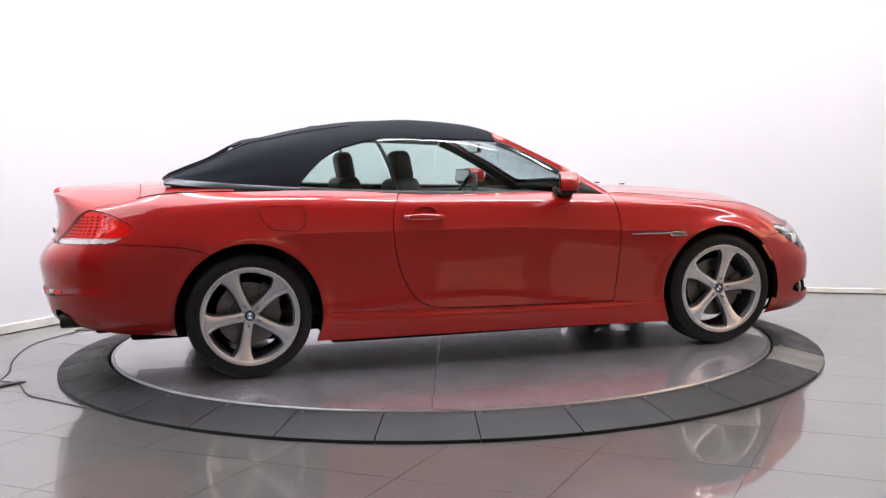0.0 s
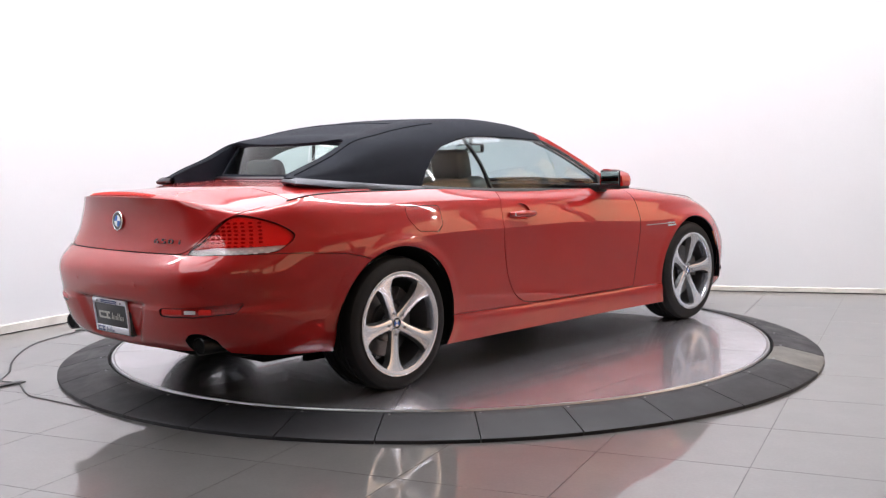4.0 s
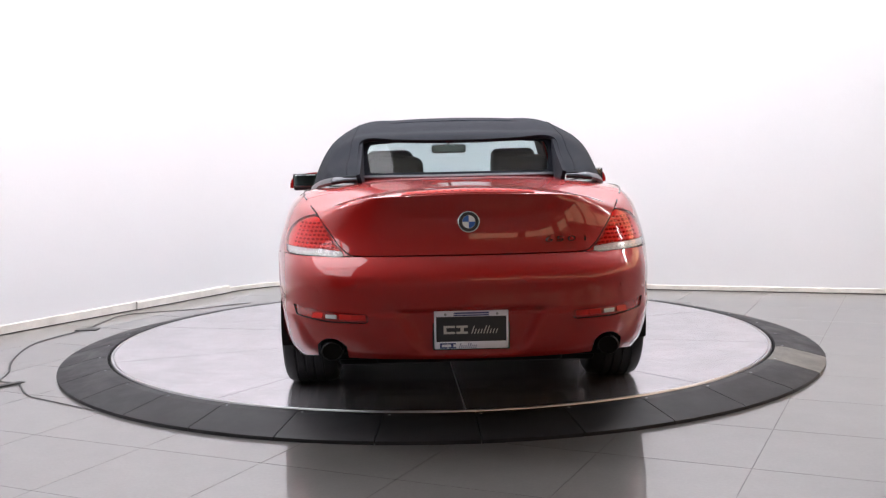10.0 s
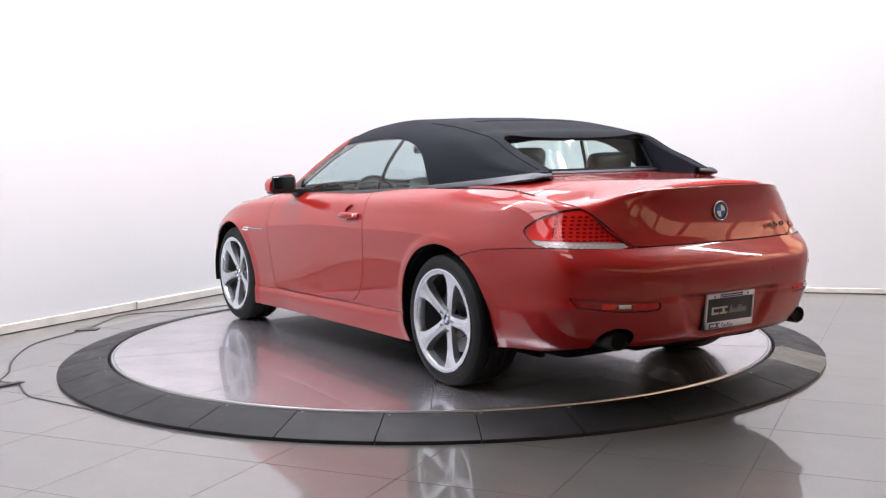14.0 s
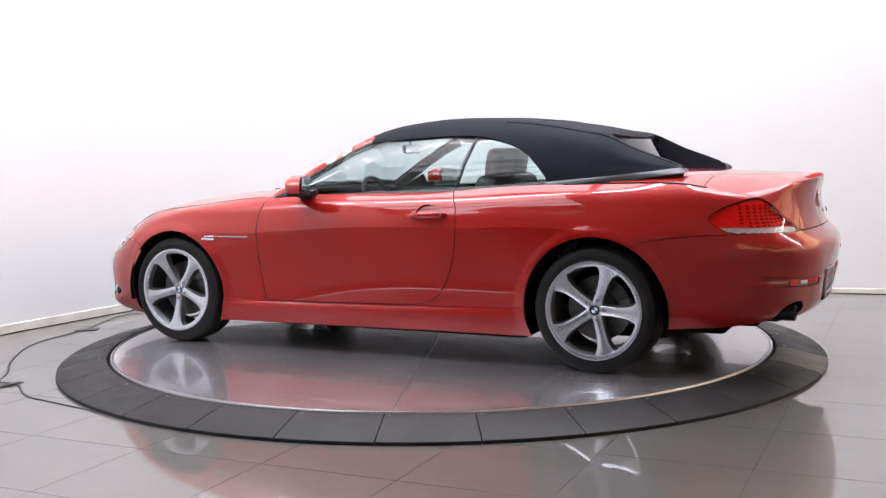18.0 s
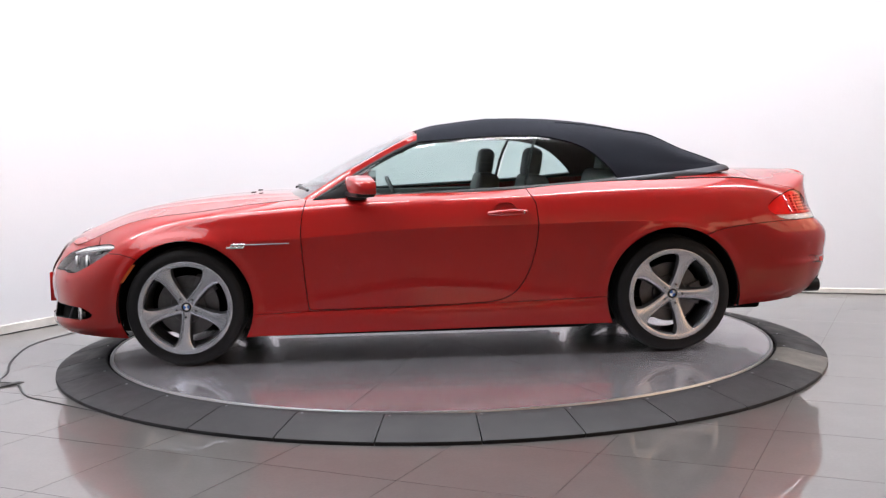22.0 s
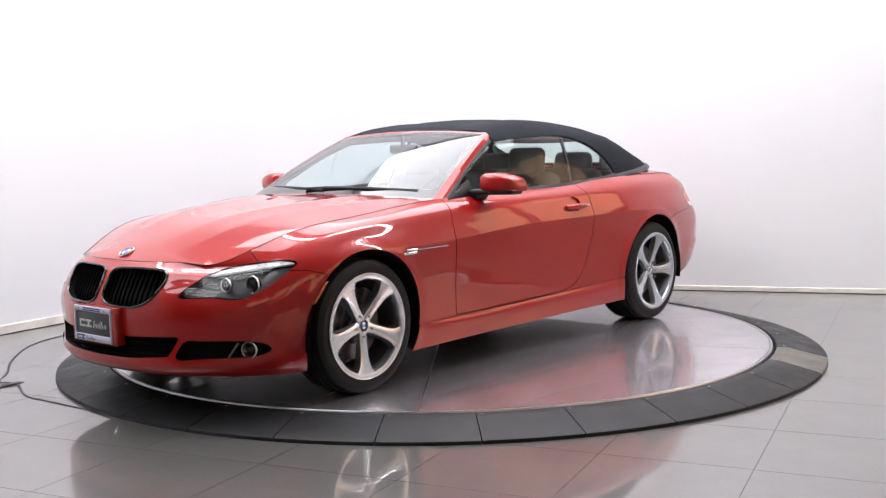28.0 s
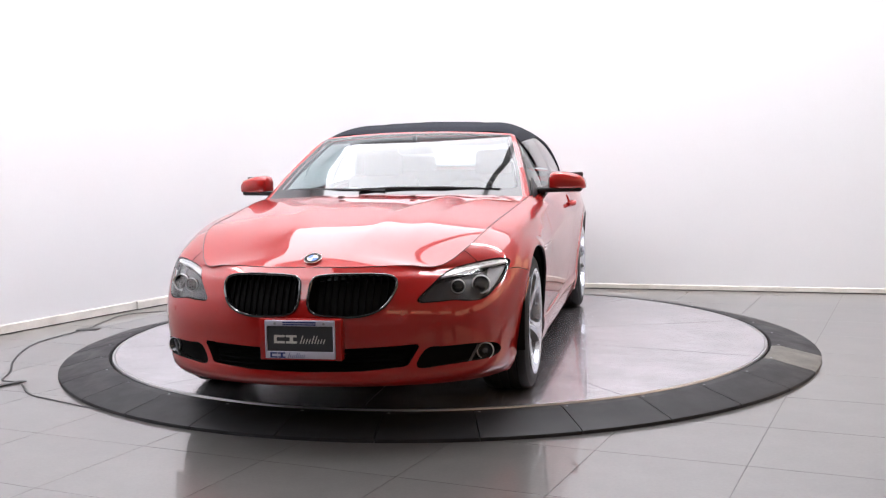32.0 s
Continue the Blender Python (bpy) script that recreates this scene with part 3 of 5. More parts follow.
            g[:, :, 2] += h * fade * np.exp(-np.sqrt((x - line) ** 2 + .0002) / w) * np.clip((edge[:, None, 0] - x) / .1, 0, 1)
    return g


def grid_polys(g, flip=False):
    """Vertices, normals and quads of a grid of points."""
    n, m, _ = g.shape
    du, dv = np.gradient(g, axis=0), np.gradient(g, axis=1)
    nn = np.cross(du, dv)
    nn /= np.linalg.norm(nn, axis=2)[:, :, None] + 1e-12
    if flip:
        nn = -nn
    idx = np.arange(n * m).reshape(n, m)
    q = np.stack([idx[:-1, :-1], idx[1:, :-1], idx[1:, 1:], idx[:-1, 1:]], -1).reshape(-1, 4)
    if flip:
        q = q[:, ::-1]
    return g.reshape(-1, 3), nn.reshape(-1, 3), [tuple(f) for f in q.tolist()]


class Skin:
    """A surface of small faces that regions are cut out of, each with its own edge."""

    def __init__(self, verts, normals, polys, extra=None):
        self.v, self.n = [tuple(p) for p in verts], [tuple(p) for p in normals]
        self.polys = polys

    def array(self):
        return np.array(self.v)

    def clip(self, polys, values, level):
        """Faces where values < level, cut along that level."""
        out, cache = [], {}
        val = values
        for f in polys:
            ins = [val[i] < level for i in f]
            if all(ins):
                out.append(f)
            elif any(ins):
                new_f = []
                for a, b, ia, ib in zip(f, f[1:] + f[:1], ins, ins[1:] + ins[:1]):
                    if ia:
                        new_f.append(a)
                    if ia != ib:
                        key = (min(a, b), max(a, b))
                        if key not in cache:
                            t = (level - val[a]) / (val[b] - val[a])
                            pa, pb, na, nb = self.v[a], self.v[b], self.n[a], self.n[b]
                            self.v.append(tuple(pa[k] + t * (pb[k] - pa[k]) for k in range(3)))
                            self.n.append(tuple(na[k] + t * (nb[k] - na[k]) for k in range(3)))
                            val.append(level)
                            cache[key] = len(self.v) - 1
                        new_f.append(cache[key])
                if len(new_f) > 2:
                    out.append(tuple(new_f))
        return out

    def cut(self, field, gap=0.0022):
        """Takes the region where field < 0 out of the skin and returns its faces."""
        val = field(self.array()).tolist()
        inner = self.clip(self.polys, val, -gap)
        val = (-field(self.array())).tolist()
        self.polys = self.clip(self.polys, val, -gap)
        return inner


def outline(points, a, b, round_by=0.0, extra=None):
    """A field: distance to a closed outline in the plane of the axes a and b (below 0 inside)."""
    pts = np.array(points, float)

    def field(v):
        p = np.stack([v[:, a], v[:, b]], 1)
        best = np.full(len(p), 1e9)
        inside = np.zeros(len(p), bool)
        for (x0, y0), (x1, y1) in zip(pts, np.roll(pts, -1, 0)):
            d = np.array([x1 - x0, y1 - y0])
            t = np.clip(((p - [x0, y0]) @ d) / (d @ d + 1e-12), 0, 1)
            best = np.minimum(best, np.hypot(p[:, 0] - x0 - t * d[0], p[:, 1] - y0 - t * d[1]))
            cross = (p[:, 1] < y0) != (p[:, 1] < y1)
            with np.errstate(divide="ignore", invalid="ignore"):
                inside ^= cross & (p[:, 0] < x0 + (p[:, 1] - y0) * (x1 - x0) / (y1 - y0))
        f = np.where(inside, -best, best) - round_by
        for test in extra or ():
            f = np.maximum(f, test(v))
        return f
    return field


def smooth_outline(points, n=6):
    """A rounder closed outline through the points."""
    p = np.array(points, float)
    out = []
    for i in range(len(p)):
        p0, p1, p2, p3 = p[i - 1], p[i], p[(i + 1) % len(p)], p[(i + 2) % len(p)]
        for k in range(n):
            t = k / n
            out.append(0.5 * (2 * p1 + (p2 - p0) * t + (2 * p0 - 5 * p1 + 4 * p2 - p3) * t * t + (3 * p1 - p0 - 3 * p2 + p3) * t ** 3))
    return out


def panel(name, skin, polys, mat, label="", sides=(1, -1), joined=False, flange=0.012, parent=None, sink=0.0, gap_shade_mat=None, bare=None):
    """Builds a region of the skin, or both mirrored halves of it, with edges that turn in."""
    made = []
    halves = [[s] for s in sides] if not joined else [list(sides)]
    for half in halves:
        verts, normals, faces, turned, seam = [], [], [], [], {}
        for s in half:
            index = {}
            local = []
            for f in polys:
                face = []
                for i in f:
                    if i not in index:
                        p, n = skin.v[i], skin.n[i]
                        if joined and abs(p[0]) < 1e-5:
                            if i in seam:
                                index[i] = seam[i]
                                face.append(index[i])
                                continue
                            seam[i], n = len(verts), (0.0, n[1], n[2])
                        index[i] = len(verts)
                        verts.append((p[0] * s - n[0] * s * sink, p[1] - n[1] * sink, p[2] - n[2] * sink))
                        normals.append((n[0] * s, n[1], n[2]))
                    face.append(index[i])
                if len(set(face)) < 3:
                    continue
                local.append(tuple(face) if s > 0 else tuple(face[::-1]))
            faces += local
            if flange:
                count = {}
                for f in local:
                    for a, b in zip(f, f[1:] + f[:1]):
                        count[(a, b)] = count.get((a, b), 0) + 1
                rim = [(a, b) for a, b in count if (b, a) not in count and not (abs(verts[a][0]) < 1e-3 and abs(verts[b][0]) < 1e-3)]
                lip, inn = {}, {}
                for a, b in rim:
                    if bare and bare(verts[a]):
                        continue
                    d = Vector(verts[b]) - Vector(verts[a])
                    out = d.cross(Vector(normals[a]))
                    if out.length > 1e-9:
                        out.normalize()
                    for i in (a, b):
                        if i not in lip:
                            lip[i] = len(verts)
                            verts.append(verts[i])
                            normals.append(tuple(out))
                            inn[i] = len(verts)
                            verts.append(tuple(Vector(verts[i]) - flange * Vector(normals[i])))
                            normals.append(tuple(out))
                    turned.append(len(faces))
                    faces.append((lip[b], lip[a], inn[a], inn[b]))
        ob = mesh_object(name, verts, faces, mat, parent or car, label, normals, at=None if parent else SHIFT)
        # turned-in edges coloured dark, as the shade inside the shut lines
        if gap_shade_mat and len(ob.data.polygons) == len(faces):
            ob.data.materials.append(gap_shade_mat)
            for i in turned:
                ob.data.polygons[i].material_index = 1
        made.append(ob)
    return made


gv, gn, gq = grid_polys(grid, flip=False)
if gn[len(gn) // 2][0] < 0:
    gv, gn, gq = grid_polys(grid, flip=True)

# the tail deck meets the sides in a rounded edge towards its corners
DECK_POWER = ((-.75, 2.1), (-.40, 3.4))
dg = top_patch(-1.03, -0.05, DECK_Z, power=DECK_POWER)
dv_, dn, dq = grid_polys(dg, flip=False)
if np.mean([n[2] for n in dn]) < 0:
    dv_, dn, dq = grid_polys(dg, flip=True)
n_side, n_deck = gn.reshape(NU, NV, 3), dn.reshape(*dg.shape)
on_edge = sorted((i for i in range(NU) if -1.03 <= TOP[i, 1] <= -.05), key=lambda i: TOP[i, 1])
for k, i in enumerate(on_edge):
    w = float(np.clip((TOP[i, 0] - .30) / .25, 0, 1) * np.clip((-.50 - TOP[i, 1]) / .12, 0, 1))
    both_n = n_side[i, -1] + n_deck[k, 0]
    both_n /= np.linalg.norm(both_n)
    for rows, at, share in ((n_side[i], -1, 1.0), (n_side[i], -2, .7), (n_side[i], -3, .4), (n_deck[k], 0, 1.0), (n_deck[k], 1, .7), (n_deck[k], 2, .4), (n_deck[k], 3, .2)):
        m = rows[at] * (1 - w * share) + both_n * w * share
        rows[at] = m / np.linalg.norm(m)
gn, dn = n_side.reshape(-1, 3), n_deck.reshape(-1, 3)
skin = Skin(gv, gn, gq)

ARCH_F, ARCH_R = (2.78, .337, .378), (0.0, .337, .388)


def arch(c):
    return lambda v: np.hypot(v[:, 1] - c[0], v[:, 2] - c[1]) - c[2]


for c in (ARCH_F, ARCH_R):
    skin.cut(arch(c), 0.0)

# lamps and openings first, then the panels
def rear_q(v):
    """Distance round the corner from the tail's middle, by plan angle."""
    return np.where(v[:, 1] < 0.6, np.degrees(np.arctan2(v[:, 0], -(v[:, 1] + 0.25))), 999)


def corner_outline(points, round_by=0.0):
    """An outline in (plan angle, height) round the tail's corner, angles scaled to metres."""
    base = outline([(a / 60.0, z) for a, z in points], 0, 1, round_by)

    def field(v):
        w = np.stack([rear_q(v) / 60.0, v[:, 2]], 1)
        return base(w)
    return field


def ang(x, y):
    return math.degrees(math.atan2(x, -(y + 0.25)))


tail_pts = smooth_outline([(ang(.525, -.945), .7455), (ang(.59, -.905), .81), (ang(.65, -.84), .893), (ang(.675, -.795), .914), (ang(.72, -.735), .905), (ang(.77, -.65), .875),
                           (ang(.80, -.585), .835), (ang(.81, -.58), .805), (ang(.81, -.64), .765), (ang(.80, -.70), .7475), (ang(.67, -.87), .7455)])
lamp_r = skin.cut(corner_outline(tail_pts), 0.002)
HEAD = smooth_outline([(.487, .548), (.545, .617), (.592, .661), (.66, .680), (.775, .695), (.822, .687), (.829, .662), (.800, .594), (.750, .540), (.69, .535), (.63, .543), (.55, .540)])
ahead = lambda v: 2.9 - v[:, 1]
lamp_f = skin.cut(outline(HEAD, 0, 2, 0.0, [ahead]), 0.002)
KIDNEY = smooth_outline([(.022, .605), (.036, .648), (.10, .661), (.25, .663), (.36, .656), (.395, .632), (.388, .583), (.345, .523), (.25, .491), (.11, .492), (.045, .507), (.022, .545)])
grille = skin.cut(outline(KIDNEY, 0, 2, 0.0, [ahead]), 0.001)
intake = skin.cut(outline([(-.1, .345), (.2, .347), (.492, .358), (.444, .274), (.25, .259), (-.1, .253)], 0, 2, 0.004, [ahead]), 0.001)
FOG = smooth_outline([(.524, .341), (.60, .345), (.70, .346), (.780, .336), (.806, .300), (.780, .273), (.70, .270), (.60, .265), (.485, .262)], 4)
fog_hole = skin.cut(outline(FOG, 0, 2, 0.0, [ahead]), 0.001)
reflector = skin.cut(outline([(.44, .498), (.60, .506), (.72, .517), (.772, .524), (.757, .486), (.62, .468), (.44, .466)], 0, 2, 0.003, [lambda v: v[:, 1] + .5]), 0.001)

NOTCH = smooth_outline([(.532, .10), (.532, .33), (.542, .362), (.568, .384), (.600, .390), (.632, .384), (.658, .362), (.668, .33), (.668, .10)])
exhaust_notch = skin.cut(outline(NOTCH, 0, 2, 0.0, [lambda v: v[:, 1] + .5]), 0.0)
CUP = [(.968 + .066 * math.cos(a), .842 + .046 * math.sin(a)) for a in (2 * math.pi * i / 24 for i in range(24))]
handle_cup = skin.cut(outline(CUP, 1, 2, 0.0), 0.0)

DOOR = [(2.080, .99), (2.100, .90), (2.118, .83), (2.125, .75), (2.118, .60), (2.108, .457), (2.090, .3), (1.865, .301), (1.542, .306), (1.22, .312), (1.06, .319), (.985, .333),
        (.935, .358), (.895, .394), (.86, .445), (.832, .505), (.808, .58), (.790, .665), (.781, .769), (.792, .88), (.838, .96), (.85, .99)]
door = skin.cut(outline(DOOR, 1, 2, 0.0), 0.0024)
TRUNK = [(-.1, .7435), (.47, .7435), (.515, .748), (.56, .785), (.645, .895), (.672, .925), (.70, .945), (.72, 1.1), (-.1, 1.1)]
lid_face = skin.cut(outline(TRUNK, 0, 2, 0.0, [lambda v: v[:, 1] + .5]), 0.0024)
REAR_B = [(.2, -.1), (-1.5, -.1), (-1.5, .7415), (-.85, .7425), (-.70, .7395), (-.544, .733), (-.354, .717), (-.242, .694), (-.1, .64), (.2, .6)]
bumper_r = skin.cut(outline(REAR_B, 1, 2, 0.0), 0.0018)
FRONT_B = [(2.7, -.1), (4, -.1), (4, 1.0), (3.30, 1.0), (3.285, .648), (3.215, .648), (3.14, .646), (3.06, .624), (2.9, .55)]
bumper_f = skin.cut(outline(FRONT_B, 1, 2, 0.0), 0.0018)
sill = skin.cut(outline([(.3, 0), (2.5, 0), (2.5, .283), (2.09, .2925), (1.54, .2995), (1.0, .312), (.38, .332), (.3, .335)], 1, 2, 0.0), 0.0012)
fender = skin.cut(lambda v: 1.5 - v[:, 1], 0.0)
quarter_left = skin.polys
fuel = skin.cut(outline([(.085, .895), (.285, .893), (.288, .825), (.262, .798), (.14, .806), (.092, .86)], 1, 2, 0.018, [lambda v: .5 - v[:, 0]]), 0.0018)
quarter_right = skin.polys

fenders = panel("front_fender", skin, fender, PAINT, gap_shade_mat=BLACK)
panel("rear_quarter_panel", skin, quarter_right, PAINT, sides=(1,), gap_shade_mat=BLACK)
panel("rear_quarter_panel", skin, quarter_left, PAINT, sides=(-1,), gap_shade_mat=BLACK)
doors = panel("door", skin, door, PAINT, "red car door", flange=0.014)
front_bumper = panel("front_bumper", skin, bumper_f, PAINT, joined=True, flange=0.05, gap_shade_mat=DARK, bare=lambda p: p[2] > .655 or p[1] < 3.3)[0]
rear_bumper = panel("rear_bumper", skin, bumper_r, PAINT, joined=True, flange=0.02, gap_shade_mat=BLACK)[0]
panel("side_skirt", skin, sill, PAINT, flange=0.01, gap_shade_mat=BLACK)
# near-black sheet set into the notch in place of the shade there
panel("exhaust_recess_shade", skin, exhaust_notch, DARK, "dark sheet as the shade in the hollow round the exhaust tip", flange=0, sink=0.10, parent=rear_bumper)
panel("fuel_flap", skin, fuel, PAINT, sides=(1,))

# hood and tail deck
hg = top_patch(2.02, 3.585, HOOD_Z, power=((3.0, 2.2), (3.4, 1.8)), ridges=True)
hv, hn, hq = grid_polys(hg, flip=False)
if np.mean([n[2] for n in hn]) < 0:
    hv, hn, hq = grid_polys(hg, flip=True)
hskin = Skin(hv, hn, hq)
cowl_line = lambda v: (2.235 - 0.30 * (v[:, 0] / .77) ** 2 * 0.55) - v[:, 1]
hood = hskin.cut(cowl_line, 0.0)
panel("hood", hskin, hood, PAINT, "red car hood with raised ridges", joined=True, flange=0.012)
dskin = Skin(dv_, dn, dq)
lid_top = dskin.cut(lambda v: v[:, 1] + .535, 0.002)
panel("top_storage_cover", dskin, dskin.polys, PAINT, "red deck cover behind the soft top", joined=True)
trunk = panel("trunk_lid", dskin, lid_top, PAINT, "red trunk lid with a spoiler lip", joined=True, flange=0.01)[0]
panel("trunk_face", skin, lid_face, PAINT, joined=True, flange=0.01, parent=trunk)

# dark inner shell behind the gaps
pv, pn, pq = grid_polys(plain_grid)
inner = plain_grid - 0.022 * pn.reshape(NU, NV, 3) * (1 if pn[len(pn) // 2][0] > 0 else -1)
inner[:, :, 1] += .045 * ramp(inner[:, :, 2], .60, .54) * ramp(inner[:, :, 1], -.60, -.75)
inner = inner[:, :-5]
iv, inn_, iq = grid_polys(inner)
ishell = Skin(iv, inn_, iq)
for c in (ARCH_F, ARCH_R):
    ishell.cut(arch(c), 0.0)
for hole in (corner_outline(tail_pts), outline(HEAD, 0, 2, 0.0, [ahead]), outline(KIDNEY, 0, 2, 0.0, [ahead]), outline(FOG, 0, 2, 0.0, [ahead]),
             outline([(-.1, .345), (.2, .347), (.492, .358), (.444, .274), (.25, .259), (-.1, .253)], 0, 2, 0.004, [ahead])):
    ishell.cut(hole, 0.0)
ishell.cut(lambda v: np.maximum(.63 - v[:, 2], 3.2 - v[:, 1]), 0.0)
panel("inner_shell", ishell, ishell.polys, DARK, joined=True, flange=0)


# ---- soft top, glass and screen ----
ST_Y = (-.385, -.28, -.135, .035, .185, .33, .485, .656, .838, .983, 1.20, 1.366, 1.45)
ST = [  # base, side, rail, crest, shoulder, middle: (x, z) at each station
    [(.60, 1.066), (.665, 1.053), (.71, 1.038), (.745, 1.022), (.766, 1.010), (.782, .998), (.79, .984), (.795, .974), (.797, .964), (.797, .958), (.795, .950), (.79, .944), (.787, .940)],
    [(.585, 1.069), (.652, 1.070), (.69, 1.075), (.72, 1.085), (.738, 1.10), (.748, 1.11), (.75, 1.12), (.752, 1.12), (.752, 1.12), (.752, 1.12), (.75, 1.115), (.748, 1.11), (.746, 1.10)],
    [(.57, 1.071), (.622, 1.094), (.645, 1.135), (.648, 1.195), (.65, 1.232), (.65, 1.255), (.65, 1.268), (.65, 1.279), (.648, 1.283), (.648, 1.284), (.645, 1.276), (.642, 1.262), (.64, 1.250)],
    [(.55, 1.072), (.56, 1.114), (.555, 1.168), (.55, 1.246), (.545, 1.276), (.542, 1.304), (.54, 1.326), (.54, 1.341), (.54, 1.349), (.542, 1.350), (.55, 1.336), (.56, 1.312), (.562, 1.292)],
    [(.30, 1.070), (.30, 1.11), (.30, 1.165), (.30, 1.263), (.30, 1.292), (.30, 1.323), (.30, 1.347), (.30, 1.366), (.30, 1.373), (.30, 1.374), (.30, 1.356), (.30, 1.332), (.30, 1.308)],
    [(0, 1.070), (0, 1.11), (0, 1.165), (0, 1.270), (0, 1.296), (0, 1.328), (0, 1.353), (0, 1.373), (0, 1.380), (0, 1.382), (0, 1.362), (0, 1.338), (0, 1.314)],
]
yq = np.linspace(ST_Y[0], ST_Y[-1], 110)
st_rows = np.array([hermite(ST_Y, np.array(l, float), yq) for l in ST])          # lines x n x 2
vt2 = np.array([0, .13, .31, .43, .68, .98])
st = hermite(vt2, st_rows, np.linspace(0, .98, 56))
sg = np.stack([st[:, :, 0], np.broadcast_to(yq, st.shape[:2]), st[:, :, 1]], -1).transpose(1, 0, 2)
sv, sn, sq = grid_polys(sg)
if np.mean([n[2] for n in sn]) < 0:
    sv, sn, sq = grid_polys(sg, flip=True)
sskin = Skin(sv, sn, sq)
def well(v):
    """The recess of the rear window, with rounded upper corners."""
    a, b = v[:, 1] + .018 - .06 * (v[:, 0] / .5) ** 2, v[:, 0] - .51
    return np.where((a > -.08) & (b > -.08), np.hypot(a + .08, b + .08) - .08, np.maximum(a, b))



sskin.cut(well, 0.0)
WINDOW = [(1.7, .88), (1.7, 1.225), (1.438, 1.241), (1.30, 1.251), (1.1, 1.261), (.94, 1.267), (.80, 1.268), (.68, 1.254), (.55, 1.222), (.48, 1.19), (.42, 1.15), (.356, 1.089), (.314, 1.04),
          (.29, 1.0), (.288, .88)]
glass_area = sskin.cut(outline(WINDOW, 1, 2, 0.0, [lambda v: .4 - v[:, 0]]), 0.0)
panel("soft_top", sskin, sskin.polys, FABRIC, "taut black fabric soft top with seams", joined=True, flange=0.018)
lining = Skin(sskin.v, sskin.n, sskin.polys)
panel("roof_lining", lining, lining.polys, BLACK, "dark headliner under the soft top", joined=True, flange=0, sink=0.02)

gskin = Skin(sskin.v, sskin.n, glass_area)
PANE_GAP = lambda v: v[:, 1] - (.742 + .089 * (1.269 - v[:, 2]) / .318)
quarter_glass = gskin.cut(PANE_GAP, 0.006)
quarter_panes = panel("quarter_window", gskin, quarter_glass, GLASS, "green-tinted rear side window", flange=0, sink=0.006)

# the front part of the side glass, up to the windscreen pillar
PIL_Y = np.array([1.45, 1.53, 1.66, 1.80, 1.92, 2.05])
PIL_LO = np.array([(.642, 1.236), (.664, 1.205), (.698, 1.142), (.734, 1.062), (.766, .99), (.797, .912)])     # lower edge of the pillar
PIL_HI = np.array([(.582, 1.45, 1.290), (.606, 1.53, 1.255), (.648, 1.69, 1.172), (.692, 1.86, 1.082), (.722, 1.99, 1.005), (.752, 2.125, .922)])
yf = np.linspace(1.45, 2.045, 44)
lo = natural_spline(PIL_Y, PIL_LO, yf)
base = np.stack([np.interp(yf, [1.45, 2.05], [.787, .80]), np.interp(yf, [1.45, 1.75, 2.05], [.940, .931, .918])], 1)
s = np.linspace(0, 1, 16)
bulge = .022 * 4 * s * (1 - s)
fg = np.empty((len(yf), 16, 3))
span = (lo[:, 1] - base[:, 1]).clip(0.0)
fg[:, :, 0] = base[:, None, 0] + (lo - base)[:, None, 0] * s + bulge * (span / .3)[:, None]
fg[:, :, 1] = yf[:, None]
fg[:, :, 2] = base[:, None, 1] + (lo - base)[:, None, 1] * s
fv, fn, fq = grid_polys(fg)
if np.mean([n[0] for n in fn]) < 0:
    fv, fn, fq = grid_polys(fg, flip=True)
off = len(gskin.v)
both = Skin(list(gskin.v) + [tuple(p) for p in fv], list(gskin.n) + [tuple(p) for p in fn], gskin.polys + [tuple(i + off for i in f) for f in fq])
for ob, side in zip(doors, (1, -1)):
    panel("door_window", both, both.polys, GLASS, "green-tinted door window", sides=(side,), flange=0, sink=0.004, parent=ob)


def strip(name, a, b, mat, label="", thick=0.012, parent=None, bow=0.0, sides=(1, -1), n=None):
    """A solid band between two lines of points, mirrored for each side."""
    out = []
    a, b = np.array(a, float), np.array(b, float)
    for sd in sides:
        bm = bmesh.new()
        rows = []
        for i in range(len(a)):
            p, q = Vector(a[i]), Vector(b[i])
            t = Vector(a[min(i + 1, len(a) - 1)]) - Vector(a[max(i - 1, 0)])
            nn = t.cross(q - p)
            nn = nn.normalized() if nn.length > 1e-9 else Vector((1, 0, 0))
            if nn.x < 0 and abs(nn.x) > 0.2 or (abs(nn.x) <= 0.2 and nn.z < 0):
                nn = -nn
            m = (p + q) / 2 + nn * bow
            row = [p, m, q, q - nn * thick, p - nn * thick]
            rows.append([bm.verts.new((v.x * sd, v.y, v.z)) for v in row])
        for i in range(len(rows) - 1):
            for k in range(5):
                bm.faces.new((rows[i][k], rows[i][(k + 1) % 5], rows[i + 1][(k + 1) % 5], rows[i + 1][k]))
        bm.faces.new(rows[0])
        bm.faces.new(rows[-1][::-1])
        out.append(carpart(name, bm, mat, label, parent, sharp=50))
    return out


py = np.linspace(0, 1, 30)
hi = natural_spline(np.linspace(0, 1, 6), PIL_HI, py)
lo3 = natural_spline(np.linspace(0, 1, 6), np.stack([PIL_LO[:, 0], PIL_Y, PIL_LO[:, 1]], 1), py)
lo_red = lo3 + (hi - lo3) * 0.26
strip("windscreen_pillar", hi, lo_red, PAINT, "red windscreen pillar", 0.022, bow=0.012)
strip("pillar_trim", hi + [-.03, -.004, -.016], lo3 + [-.030, 0, -.010], BLACK, "black inner pillar trim", 0.012)
